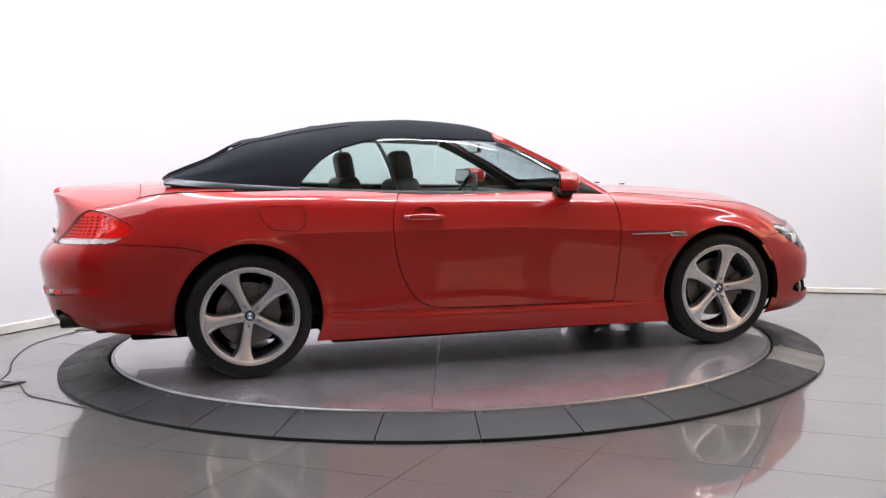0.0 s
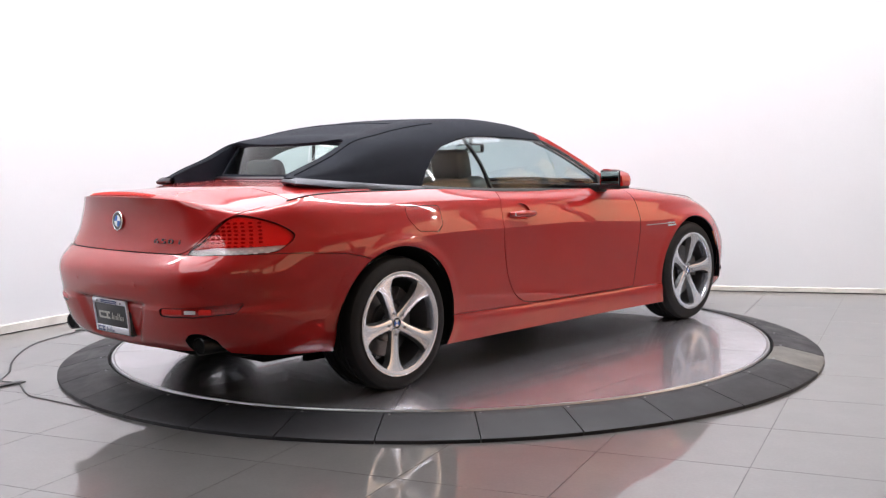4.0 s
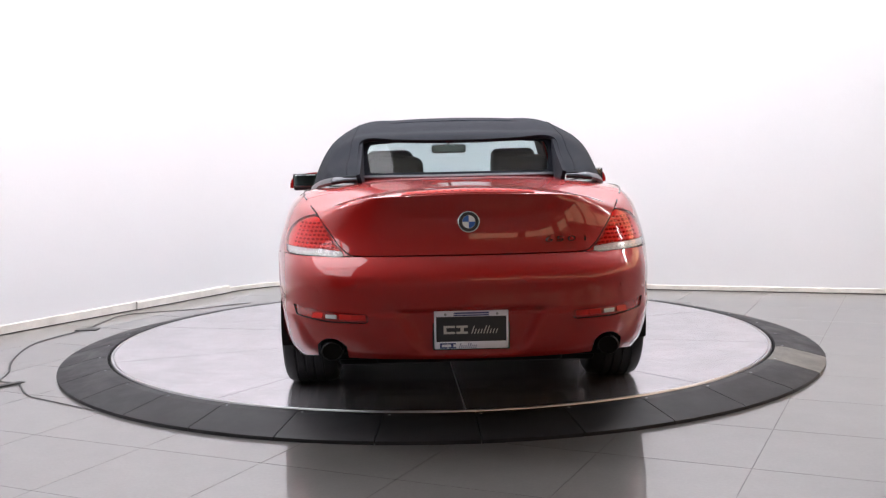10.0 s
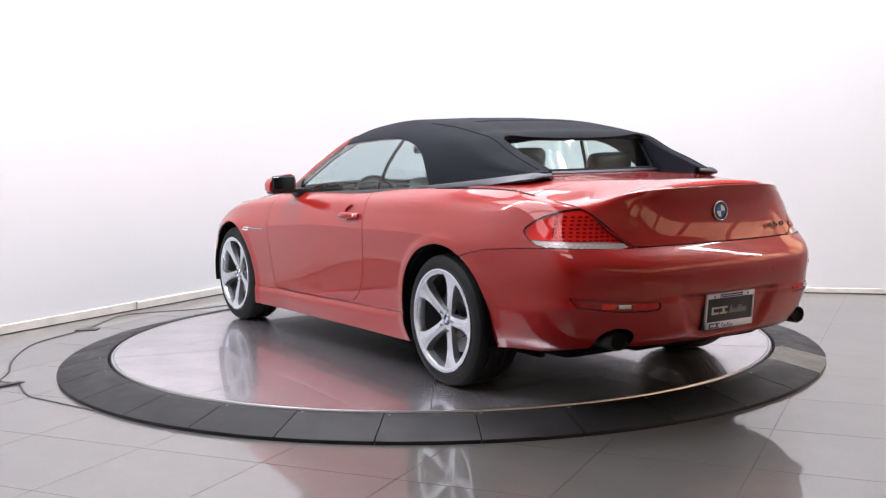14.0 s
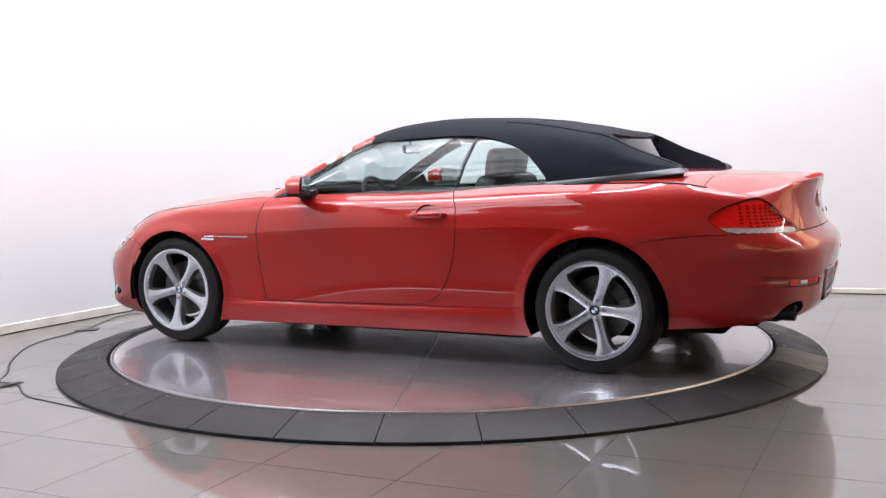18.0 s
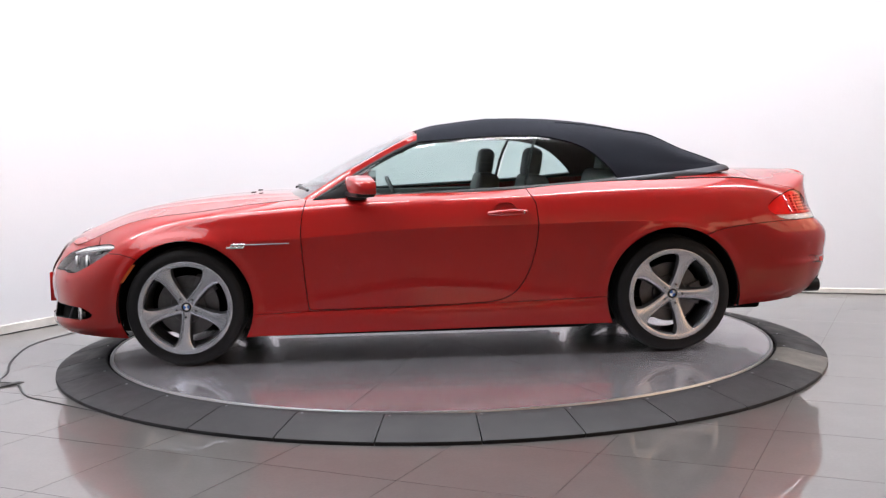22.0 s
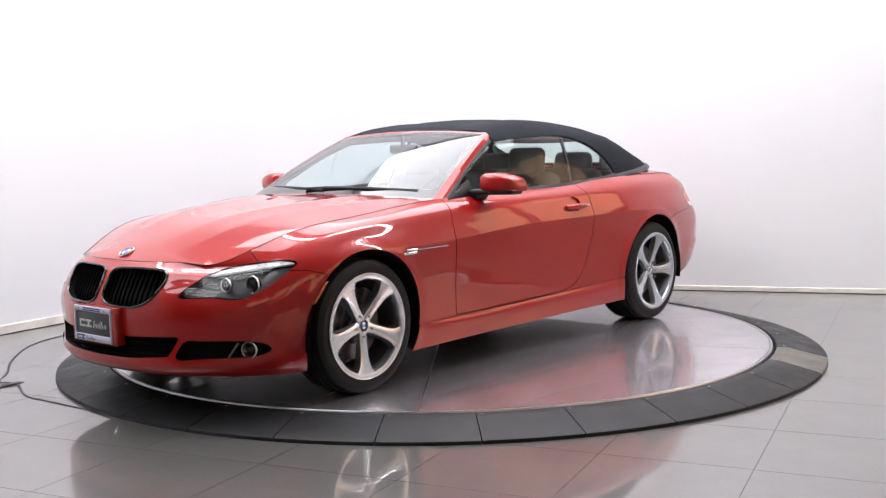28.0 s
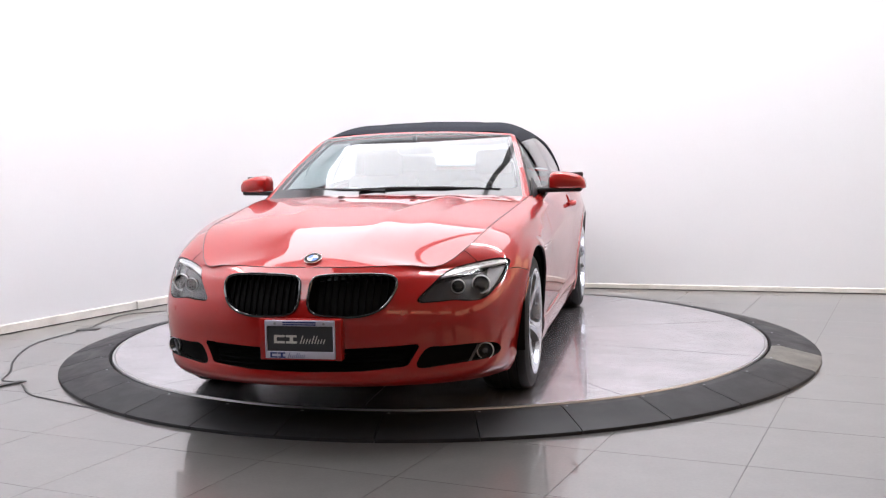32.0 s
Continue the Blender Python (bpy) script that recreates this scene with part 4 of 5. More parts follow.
strip("pillar_seal", lo_red + [0.0, 0, 0], lo3 + [-.004, 0, -.004], BLACK, "black rubber pillar seal", 0.012, bow=0.003)
# triangular mirror sail at the foot of the pillar
strip("mirror_sail", [(.772, 1.84, 1.025), (.786, 1.95, .968), (.798, 2.05, .925)], [(.806, 1.82, .928), (.806, 1.95, .924), (.806, 2.06, .918)], BLACK, "black mirror sail plate", 0.012, bow=0.004)

# windscreen
ws_t = np.linspace(0, 1, 30)
edge = natural_spline(np.linspace(0, 1, 6), PIL_HI[::-1], ws_t)
cen = natural_spline([0, .36, .68, 1], np.array([(0, 2.235, .952), (0, 1.955, 1.095), (0, 1.715, 1.214), (0, 1.462, 1.314)]), ws_t)
sx_ = np.linspace(1, 0, 30)
wg = np.empty((30, 30, 3))
wg[:, :, 0] = edge[:, None, 0] * sx_
wg[:, :, 1] = cen[:, None, 1] + (edge - cen)[:, None, 1] * sx_ ** 2.2
wg[:, :, 2] = cen[:, None, 2] + (edge - cen)[:, None, 2] * sx_ ** 2.2
wv, wn, wq = grid_polys(wg)
if np.mean([n[2] for n in wn]) < 0:
    wv, wn, wq = grid_polys(wg, flip=True)
wskin = Skin(wv, wn, wq)
wskin.cut(lambda v: v[:, 1] - 1.482 + .012 * (v[:, 0] / .58) ** 2, 0.0)
pane = wskin.cut(lambda v: -(np.minimum.reduce([np.interp(v[:, 1], edge[::-1, 1], edge[::-1, 0]) - v[:, 0] - .024, v[:, 1] - 1.512, 2.19 - .16 * (v[:, 0] / .75) ** 2 - v[:, 1]])), 0.0)
screen = panel("windscreen", wskin, pane, SCREEN, "large curved windscreen", joined=True, flange=0.0)[0]
panel("screen_border", wskin, wskin.polys, GLOSS_BLACK, "black ceramic screen border", joined=True, flange=0.006, parent=screen)
# header rail above the screen
hx = np.linspace(0, 1, 20)
top_e = np.stack([.582 * hx, 1.468 - .014 * hx ** 2.2, 1.312 - .024 * hx ** 2.2], 1)
low_e = np.stack([.590 * hx, 1.492 - .014 * hx ** 2.2, 1.302 - .024 * hx ** 2.2], 1)
hd = np.concatenate([top_e[::-1] * [-1, 1, 1], top_e[1:]])
hl = np.concatenate([low_e[::-1] * [-1, 1, 1], low_e[1:]])
strip("header_rail", hd, hl, PAINT, "red windscreen header", 0.025, bow=0.004, sides=(1,))

# rear window in its recess
xr = np.linspace(0, .505, 30)
zr = np.linspace(1.03, 1.246, 24)
rg = np.empty((30, 24, 3))
rg[:, :, 0] = xr[:, None]
rg[:, :, 2] = zr[None, :]
rg[:, :, 1] = -.012 - .165 * ((1.246 - zr) / .216)[None, :] ** 1.1 + .07 * (xr[:, None] / .5) ** 2
rv, rn, rq = grid_polys(rg)
if np.mean([n[1] for n in rn]) > 0:
    rv, rn, rq = grid_polys(rg, flip=True)
rskin = Skin(rv, rn, rq)
pane = rskin.cut(outline([(-.2, 1.084), (.452, 1.084), (.466, 1.15), (.466, 1.20), (.452, 1.226), (.30, 1.236), (-.2, 1.240)], 0, 2, 0.004), 0.0)
panel("rear_panel", rskin, rskin.polys, FABRIC, "black fabric panel round the rear window", joined=True, flange=0.012)
panel("rear_window", rskin, pane, GLASS, "green-tinted heated rear window", joined=True, flange=0, sink=0.006)
# inner faces of the rear buttresses
by = np.linspace(.03, -.375, 24)
crest = np.array([hermite(ST_Y, np.array(ST[3], float), np.array([y]))[0] for y in by])
strip("buttress_wall", [(.511, y, c[1] + .001) for y, c in zip(by, crest)], [(.500, y, 1.035) for y in by], FABRIC, "black fabric inner face of the rear buttress", 0.02)
# satin strip along the foot of the top
fy = np.linspace(-.385, .30, 30)
foot = np.array([hermite(ST_Y, np.array(ST[0], float), np.array([y]))[0] for y in fy])
rear_in = np.clip((-fy - .1) / .28, 0, 1)
edge_x = np.interp(fy, [-.42, 0, .42], [.758, .787, .805])
low_x = np.minimum(foot[:, 0] + .018 + .012 * rear_in, edge_x - .006)
foot_hi = [(.508, -.392, 1.066), (.555, -.395, 1.066)] + [(c[0] + .002, y, c[1] + .006) for y, c in zip(fy, foot)]
foot_lo = [(.504, -.405, 1.053), (.565, -.408, 1.051)] + [(x, y - .030 * r, 1.003 - .028 * np.clip((y - .05) / .4, 0, 1) + .042 * r) for x, y, r in zip(low_x, fy, rear_in)]
strip("foot_strip", foot_hi, foot_lo, STRIP, "satin silver strip at the foot of the top", 0.014, bow=.004)
cross_x = np.linspace(-.50, .50, 25)
strip("rear_strip", [(x, -.157 + .07 * (x / .5) ** 2, 1.069) for x in cross_x], [(x, -.186 + .07 * (x / .5) ** 2, 1.059) for x in cross_x], STRIP, "satin silver strip below the rear window", 0.010, bow=.002, sides=(1,))
# black shut line between the deck and the quarter panels
for sd in (1, -1):
    bm = bmesh.new()
    pipe(bm, [(p[0] * sd, p[1], p[2] + .001) for p in TOP[::3] if p[0] > .6 and -.58 < p[1] < .22], .0035, 6)
    carpart("deck_seal", bm, BLACK, "black shut line seal")
for sd in (1, -1):
    bm = bmesh.new()
    pipe(bm, [(p[0] * sd, p[1], p[2] + .0005) for p in TOP[::2] if p[1] > 2.12 and p[0] > .01], .0017, 6)
    carpart("hood_seal", bm, BLACK, "black shut line round the hood")
# black belt seal along the door
gy = np.linspace(.30, 2.05, 40)
bx = np.interp(gy, ST_Y + (2.05,), [p[0] for p in ST[0]] + [.778])
bz = np.interp(gy, ST_Y + (2.05,), [p[1] for p in ST[0]] + [.918])
strip("belt_seal", np.stack([bx - .002, gy, bz + .012], 1), np.stack([bx + .014, gy, bz - .006], 1), BLACK, "black rubber belt seal", 0.012, bow=.002)
# division bar between the panes
strip("pane_seal", [(.652, .740, 1.270), (.70, .775, 1.19), (.742, .80, 1.11), (.775, .82, 1.02), (.80, .836, .955)],
      [(.650, .756, 1.270), (.698, .791, 1.19), (.740, .816, 1.11), (.773, .836, 1.02), (.798, .852, .955)], BLACK, "black seal between the panes", 0.015)
# fabric seam lines
for yy in (.99, .475):
    pts = []
    for x in np.linspace(-.56, .56, 33):
        row = np.array([hermite(ST_Y, np.array(l, float), np.array([yy]))[0] for l in ST])
        pts.append((x, yy, float(np.interp(abs(x), row[::-1, 0], row[::-1, 1])) + .0015))
    bm = bmesh.new()
    pipe(bm, pts, 0.0035, 6)
    carpart("fabric_seam", bm, FABRIC)

# raised seams along the crest of the top, down both rear buttresses
for sd in (1, -1):
    cy = np.linspace(.62, -.36, 34)
    cp = [hermite(ST_Y, np.array(ST[3], float), np.array([y]))[0] for y in cy]
    bm = bmesh.new()
    pipe(bm, [(sd * c[0], y, c[1] + .0008) for c, y in zip(cp, cy)], .0038, 6)
    carpart("fabric_seam", bm, FABRIC)


# ---- wheels ----
def wheel_thing(width):
    """One alloy wheel with its tyre; the axis is z, the face looks along +z."""
    w = empty("wheel")
    h = width / 2
    R = .336
    bm = bmesh.new()
    prof = [(.243, -h + .012), (.262, -h + .004), (.285, -h - .001), (.308, -h + .004), (.324, -h + .014), (.333, -h + .03), (R, -h + .05)]
    grooves = (-.066, -.022, .022, .066)
    for g in grooves:
        prof += [(R + .001, g - .006), (R - .007, g - .004), (R - .007, g + .004), (R + .001, g + .006)]
    prof += [(R, h - .05), (.333, h - .03), (.324, h - .014), (.308, h - .004), (.296, h - .0005), (.285, h + .001), (.270, h - .002), (.262, h - .004), (.243, h - .012)]
    revolve(bm, prof, 84, closed=True)
    part("tyre", bm, TYRE, w, "black low-profile tyre", sharp=25)
    bm = bmesh.new()
    revolve(bm, [(.262, h - .004), (.2625, h + .003), (.258, h + .004), (.246, h + .002), (.236, h - .001), (.2325, h - .008), (.231, h - .03), (.228, h - .06), (.224, -h + .03), (.240, -h + .005),
                 (.246, -h + .005), (.232, -h + .035), (.238, h - .04), (.250, h - .01)], 84, closed=True)
    rim = part("rim", bm, ALLOY, w, "machined alloy rim", sharp=40)
    bm = bmesh.new()
    revolve(bm, [(.2335, h - .03), (.2275, h - .06), (.2235, -h + .03), (.2225, -h + .03), (.2265, h - .06), (.2325, h - .03)], 64, closed=True)
    part("barrel", bm, ALLOY_DARK, rim, "grey painted inner barrel")
    # five broad spokes: a bright face with slanted darker flanks
    for k in range(5):
        a = 2 * math.pi * k / 5
        turn = Matrix.Rotation(a, 4, "Z")
        bm = bmesh.new()
        stations = [(.030, .024, h - .032, .015), (.055, .024, h - .030, .018), (.085, .0230, h - .026, .022), (.12, .0240, h - .021, .028), (.16, .0270, h - .015, .034), (.190, .0325, h - .009, .038),
                    (.213, .041, h - .005, .038), (.231, .054, h - .002, .030), (.238, .064, h - .001, .024)]
        rows = []
        for r, hw, z, dep in stations:
            flank = hw + .010
            crown = .004
            row = [(-flank, z - dep), (-hw, z - .004), (-hw * .6, z), (0, z + crown * .3), (hw * .6, z), (hw, z - .004), (flank, z - dep), (0, z - dep - .008)]
            rr = []
            for x, zz in row:
                rad = math.sqrt(max(r * r - min(abs(x), r * .98) ** 2, 0)) if r > .1 else r
                rr.append(bm.verts.new(turn @ Vector((rad, x, zz))))
            rows.append(rr)
        for i in range(len(rows) - 1):
            for j in range(8):
                f = bm.faces.new((rows[i][j], rows[i][(j + 1) % 8], rows[i + 1][(j + 1) % 8], rows[i + 1][j]))
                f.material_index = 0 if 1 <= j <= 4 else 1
        bm.faces.new(rows[0][::-1])
        bm.faces.new(rows[-1])
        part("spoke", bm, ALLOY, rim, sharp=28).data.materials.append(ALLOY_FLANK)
        bm = bmesh.new()
        cylinder(bm, .0065, .0065, h - .034, h - .0235, 10, m=Matrix.Translation((.056 * math.cos(a), .056 * math.sin(a), 0)))
        part("wheel_bolt", bm, ALLOY_DARK, rim)
    bm = bmesh.new()
    cylinder(bm, .062, .050, h - .075, h - .036, 32)
    part("hub", bm, ALLOY, rim)
    cap = roundel("hub_cap", .030, rim, Matrix.Translation((0, 0, h - .032)))
    bm = bmesh.new()
    revolve(bm, [(.03, -.002), (.172, -.002), (.172, .022), (.10, .022), (.095, .035), (.03, .035)], 48, closed=True)
    part("brake_disc", bm, DISC, w, "grey steel brake disc", sharp=30)
    bm = bmesh.new()
    cal = [Matrix.Rotation(math.radians(t), 4, "Z") for t in (-22, -11, 0, 11, 22)]
    rows = [[bm.verts.new(m @ Vector((r, 0, z))) for r, z in ((.118, -.03), (.186, -.03), (.190, .035), (.178, .048), (.125, .048), (.116, .04))] for m in cal]
    for i in range(4):
        for j in range(6):
            bm.faces.new((rows[i][j], rows[i][(j + 1) % 6], rows[i + 1][(j + 1) % 6], rows[i + 1][j]))
    bm.faces.new(rows[0][::-1])
    bm.faces.new(rows[-1])
    part("brake_caliper", bm, CALIPER, w, "grey brake caliper")
    return w


def roundel(name, r, parent, at):
    """A round emblem: silver rim, black band, blue and white quarters."""
    bm = bmesh.new()
    revolve(bm, [(r * .02, -.003), (r, -.003), (r, .001), (r * .96, .003), (r * .90, .003), (r * .88, .0015), (r * .02, .0015)], 40, closed=True)
    base = part(name, bm, CHROME, parent, "round enamel emblem", at=at)
    bm = bmesh.new()
    revolve(bm, [(r * .60, .0016), (r * .88, .0016), (r * .88, .0024), (r * .60, .0024)], 40, closed=True)
    part("emblem_band", bm, GLOSS_BLACK, base)
    for k in range(4):
        bm = bmesh.new()
        pts = [(0, 0)] + [(r * .58 * math.cos(math.pi / 2 * (k + i / 8)), r * .58 * math.sin(math.pi / 2 * (k + i / 8))) for i in range(9)]
        lo = [bm.verts.new((x, y, .0012)) for x, y in pts]
        hi = [bm.verts.new((x, y, .0026)) for x, y in pts]
        bm.faces.new(hi)
        bm.faces.new(lo[::-1])
        for i in range(len(pts)):
            j = (i + 1) % len(pts)
            bm.faces.new((lo[i], lo[j], hi[j], hi[i]))
        part("emblem_quarter", bm, BLUE if k % 2 else WHITE, base)
    return base


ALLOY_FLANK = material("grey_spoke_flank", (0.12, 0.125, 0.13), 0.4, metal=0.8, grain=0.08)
CALIPER = material("grey_caliper_paint", (0.20, 0.20, 0.21), 0.45, metal=0.4, grain=0.1)


def side_matrix(x, y, z, spin):
    sgn = 1 if x > 0 else -1
    m = Matrix(((0, 0, sgn, x), (sgn, 0, 0, y), (0, 1, 0, z), (0, 0, 0, 1)))
    return m @ Matrix.Rotation(math.radians(spin), 4, "Z")


wide = {}
for x, y, width, spin in ((.772, 0.0, .268, 43), (-.772, 0.0, .268, -2), (.772, 2.78, .245, 5), (-.772, 2.78, .245, 50)):
    if width not in wide:
        w = wheel_thing(width)
        w.parent = car
        wide[width] = w
        w.matrix_basis = SHIFT @ side_matrix(x, y, .336, spin)
        tagged(w, "five-spoke alloy wheel with a black tyre")
    else:
        src = wide[width]
        w = copy_thing(src, SHIFT @ side_matrix(x, y, .336, spin))

# wheel housings
for x in (1, -1):
    for c in (ARCH_F, ARCH_R):
        bm = bmesh.new()
        rows = []
        for k in range(25):
            a = math.radians(-12 + 204 * k / 24)
            rows.append([bm.verts.new((x * xx, c[0] + (c[2] + .004) * math.cos(a), c[1] + (c[2] + .004) * math.sin(a))) for xx in (.50, .893)])
        for i in range(24):
            bm.faces.new((rows[i][0], rows[i + 1][0], rows[i + 1][1], rows[i][1]))
        bm.faces.new([r[0] for r in rows])
        a0, a1 = sorted((x * .47, x * .50))
        box(bm, (a0, c[0] - .28, .14), (a1, c[0] + .34, .30))
        carpart("wheel_housing", bm, DARK)
# floor pan and exhaust box below
bm = bmesh.new()
box(bm, (-.66, -.80, .255), (.66, 3.40, .30), .02)
box(bm, (-.80, .41, .172), (.80, 2.37, .25), .02)
box(bm, (-.70, .46, .125), (.70, 2.32, .20), .02)
box(bm, (-.60, 2.30, .165), (.60, 3.20, .26), .02)
box(bm, (-.48, 3.14, .185), (.48, 3.44, .25), .02)
box(bm, (-.60, -.62, .195), (.60, .48, .26), .02)
carpart("underbody", bm, DARK, "black underbody pan")
bm = bmesh.new()
box(bm, (-.42, -.88, .245), (.42, -.42, .33), .03)
carpart("muffler", bm, DARK, "steel muffler under the tail")
bm = bmesh.new()
cylinder(bm, .035, .035, -.72, .72, 16, m=Matrix.Translation((0, 0, .30)) @ Matrix.Rotation(math.pi / 2, 4, "Y"))
carpart("axle", bm, DARK)
bm = bmesh.new()
cylinder(bm, .035, .035, -.72, .72, 16, m=Matrix.Translation((0, 2.78, .30)) @ Matrix.Rotation(math.pi / 2, 4, "Y"))
carpart("axle", bm, DARK)

# ---- lamps ----
RED_LENS = glass_material("red_lamp_lens", (0.92, 0.15, 0.13), 1.3)
LAMP_BACK = material("silvered_lamp_bowl", (0.82, 0.82, 0.83), 0.32, metal=0.15)
RED_BACK = material("pale_red_lamp_bowl", (0.80, 0.24, 0.22), 0.3)
RED_SOLID = material("red_reflector_plastic", (0.30, 0.006, 0.005), 0.12, coat=1.0, grain=0.35, grain_size=120)
REFLECTOR_RED = material("red_reflector_cell", (0.58, 0.02, 0.015), 0.3, spec=0.3)
RED_STRIP = material("dull_red_lamp_strip", (0.40, 0.012, 0.010), 0.5, spec=0.15)
RED_CELL = material("bright_red_lamp_cell", (0.85, 0.045, 0.03), 0.5, spec=0.2)
RED_DARK = material("dark_red_lamp_cell", (0.36, 0.03, 0.028), 0.25)
AMBER = material("amber_marker_plastic", (0.45, 0.085, 0.018), 0.2, coat=1.0)
DIM_SILVER = material("dull_silver_reflector", (0.15, 0.15, 0.155), 0.3, metal=0.7)
RING = material("pale_grey_lamp_ring", (0.66, 0.66, 0.67), 0.3, metal=0.25)
HOUSING = material("dark_grey_lamp_housing", (0.045, 0.047, 0.052), 0.3, spec=0.4)


def surface_near(sk, polys, x, z, front):
    """The point of a cut region that is nearest to (x, z) seen from the front or the rear."""
    best = None
    for f in polys:
        for i in f:
            p = sk.v[i]
            d = (p[0] - x) ** 2 + (p[2] - z) ** 2
            if best is None or d < best[0]:
                best = (d, i)
    p, n = Vector(sk.v[best[1]]), Vector(sk.n[best[1]]).normalized()
    if abs(n.y) > .3 and best[0] < .0004:
        p = Vector((x, p.y - (n.x * (x - p.x) + n.z * (z - p.z)) / n.y, z))
    return p, n


def facing(p, n, side, sink=0.0):
    """A pose on the skin, its z along the normal."""
    p = p - n * sink
    p, n = Vector((p.x * side, p.y, p.z)), Vector((n.x * side, n.y, n.z))
    q = n.to_track_quat("Z", "Y").to_matrix().to_4x4()
    return Matrix.Translation(p) @ q


lens_skin = Skin(skin.v, skin.n, lamp_r)
CLEAR_BAND = lambda v: v[:, 2] - (.7535 + .012 * np.clip((v[:, 0] - .53) / .12, 0, 1)) - .010
lens_skin.polys = lamp_r
clear = lens_skin.cut(CLEAR_BAND, 0.0008)
red = lens_skin.polys
for sd in (1, -1):
    tail = panel("tail_lamp", lens_skin, red, RED_LENS, "red tail lamp with rows of small cells", sides=(sd,), flange=0.014)[0]
    panel("lamp_bowl", lens_skin, red, RED_BACK, sides=(sd,), flange=0, sink=0.010, parent=tail)
    panel("clear_band", lens_skin, clear, LENS, "clear strip along the foot of the lamp", sides=(sd,), flange=0.01, parent=tail)
    panel("band_bowl", lens_skin, clear, RING, sides=(sd,), flange=0, sink=0.008, parent=tail)
    for j, z in enumerate((.780, .797, .814, .831, .848, .865, .882)):
        for i in range(10):
            x = .572 + .0145 * j + .021 * i
            if x > .785 - .006 * j:
                continue
            p, n = surface_near(lens_skin, red, x, z, False)
            bm = bmesh.new()
            box(bm, (-.0085, -.0045, 0), (.0085, .0045, .005), .002, segments=1)
            part("lamp_cell", bm, RED_DARK, tail, at=facing(p, n, sd, .0095))
    for i in range(13):
        for z in (.7495, .7590):
            p, n = surface_near(lens_skin, clear, .548 + .0212 * i + .008 * (z > .752), z, False)
            bm = bmesh.new()
            box(bm, (-.0094, -.0041, 0), (.0094, .0041, .003))
            part("band_cell", bm, WHITE, tail, at=facing(p, n, sd, .0072))

head_skin = Skin(skin.v, skin.n, lamp_f)
BROW = lambda v: -(v[:, 2] - (.645 + .235 * (v[:, 0] - .585) * np.where(v[:, 0] < .72, .8, .35) + np.where(v[:, 0] >= .72, .235 * .135 * .45, 0)))
head_skin.polys = lamp_f
brow = head_skin.cut(BROW, 0.0008)
bowl = head_skin.polys
side_skin = Skin(head_skin.v, head_skin.n, bowl)
side_bowl = side_skin.cut(outline([(.752, .70), (.90, .72), (.88, .62), (.78, .555), (.757, .59)], 0, 2, 0.0), 0.0)
for sd in (1, -1):
    lamp = panel("headlamp", head_skin, bowl + brow, LENS, "clear headlamp with twin ring lights", sides=(sd,), flange=0.006)[0]
    panel("housing", head_skin, bowl, HOUSING, "dark grey housing", sides=(sd,), flange=0, sink=0.045, parent=lamp)
    panel("indicator_strip", head_skin, brow, LAMP_BACK, "bright indicator strip", sides=(sd,), flange=0.012, sink=0.008, parent=lamp)
    for x, z, r in ((.640, .592, .032), (.730, .592, .042)):
        p, n = surface_near(head_skin, bowl, x, z, True)
        nn = Vector((n.x * .25, 1, .0)).normalized()
        m = facing(p, nn, sd, .036)
        bm = bmesh.new()
        revolve(bm, [(r * .90, -.004), (r, -.002), (r, .004), (r * .965, .007), (r * .92, .004), (r * .90, .001)], 36, closed=True)
        ringpart = part("ring_light", bm, RING, lamp, "silver ring", at=m)
        bm = bmesh.new()
        revolve(bm, [(.0005, .004), (r * .3, .0025), (r * .52, -.002), (r * .56, -.010), (r * .86, .002), (r * .88, -.018), (.0005, -.018)], 28, closed=True)
        part("projector", bm, GLOSS_BLACK, ringpart, "dark glass projector")
    for i in range(7):
        p, n = surface_near(head_skin, brow, .622 + .026 * i, .669 + .0032 * i, True)
        bm = bmesh.new()
        box(bm, (-.008, -.0035, 0), (.008, .0035, .004), .001, segments=1)
        part("indicator_cell", bm, RING, lamp, at=facing(p, n, sd, .0075))
    panel("side_reflector", side_skin, side_bowl, DIM_SILVER, "silver reflector", sides=(sd,), flange=0.008, sink=0.030, parent=lamp)

for sd in (1, -1):
    refl = panel("rear_reflector", skin, reflector, RED_SOLID, "slim red bumper lamp", sides=(sd,), flange=0.012, sink=0.006)[0]
    p, n = surface_near(skin, reflector, .60, .489, False)
    bm = bmesh.new()
    box(bm, (-.028, -.0085, 0), (.028, .0085, .0042), .002)
    part("reversing_lamp", bm, RING, refl, "pale clear reversing lamp", at=facing(p, n, sd, .006))
    for x in (.478, .535, .662):
        p, n = surface_near(skin, reflector, x, .487 + .03 * (x - .5), False)
        bm = bmesh.new()
        box(bm, (-.030, -.0125, 0), (.030, .0125, .0025), .002, segments=1)
        part("reflector_cell", bm, REFLECTOR_RED, refl, at=facing(p, n, sd, .0062))

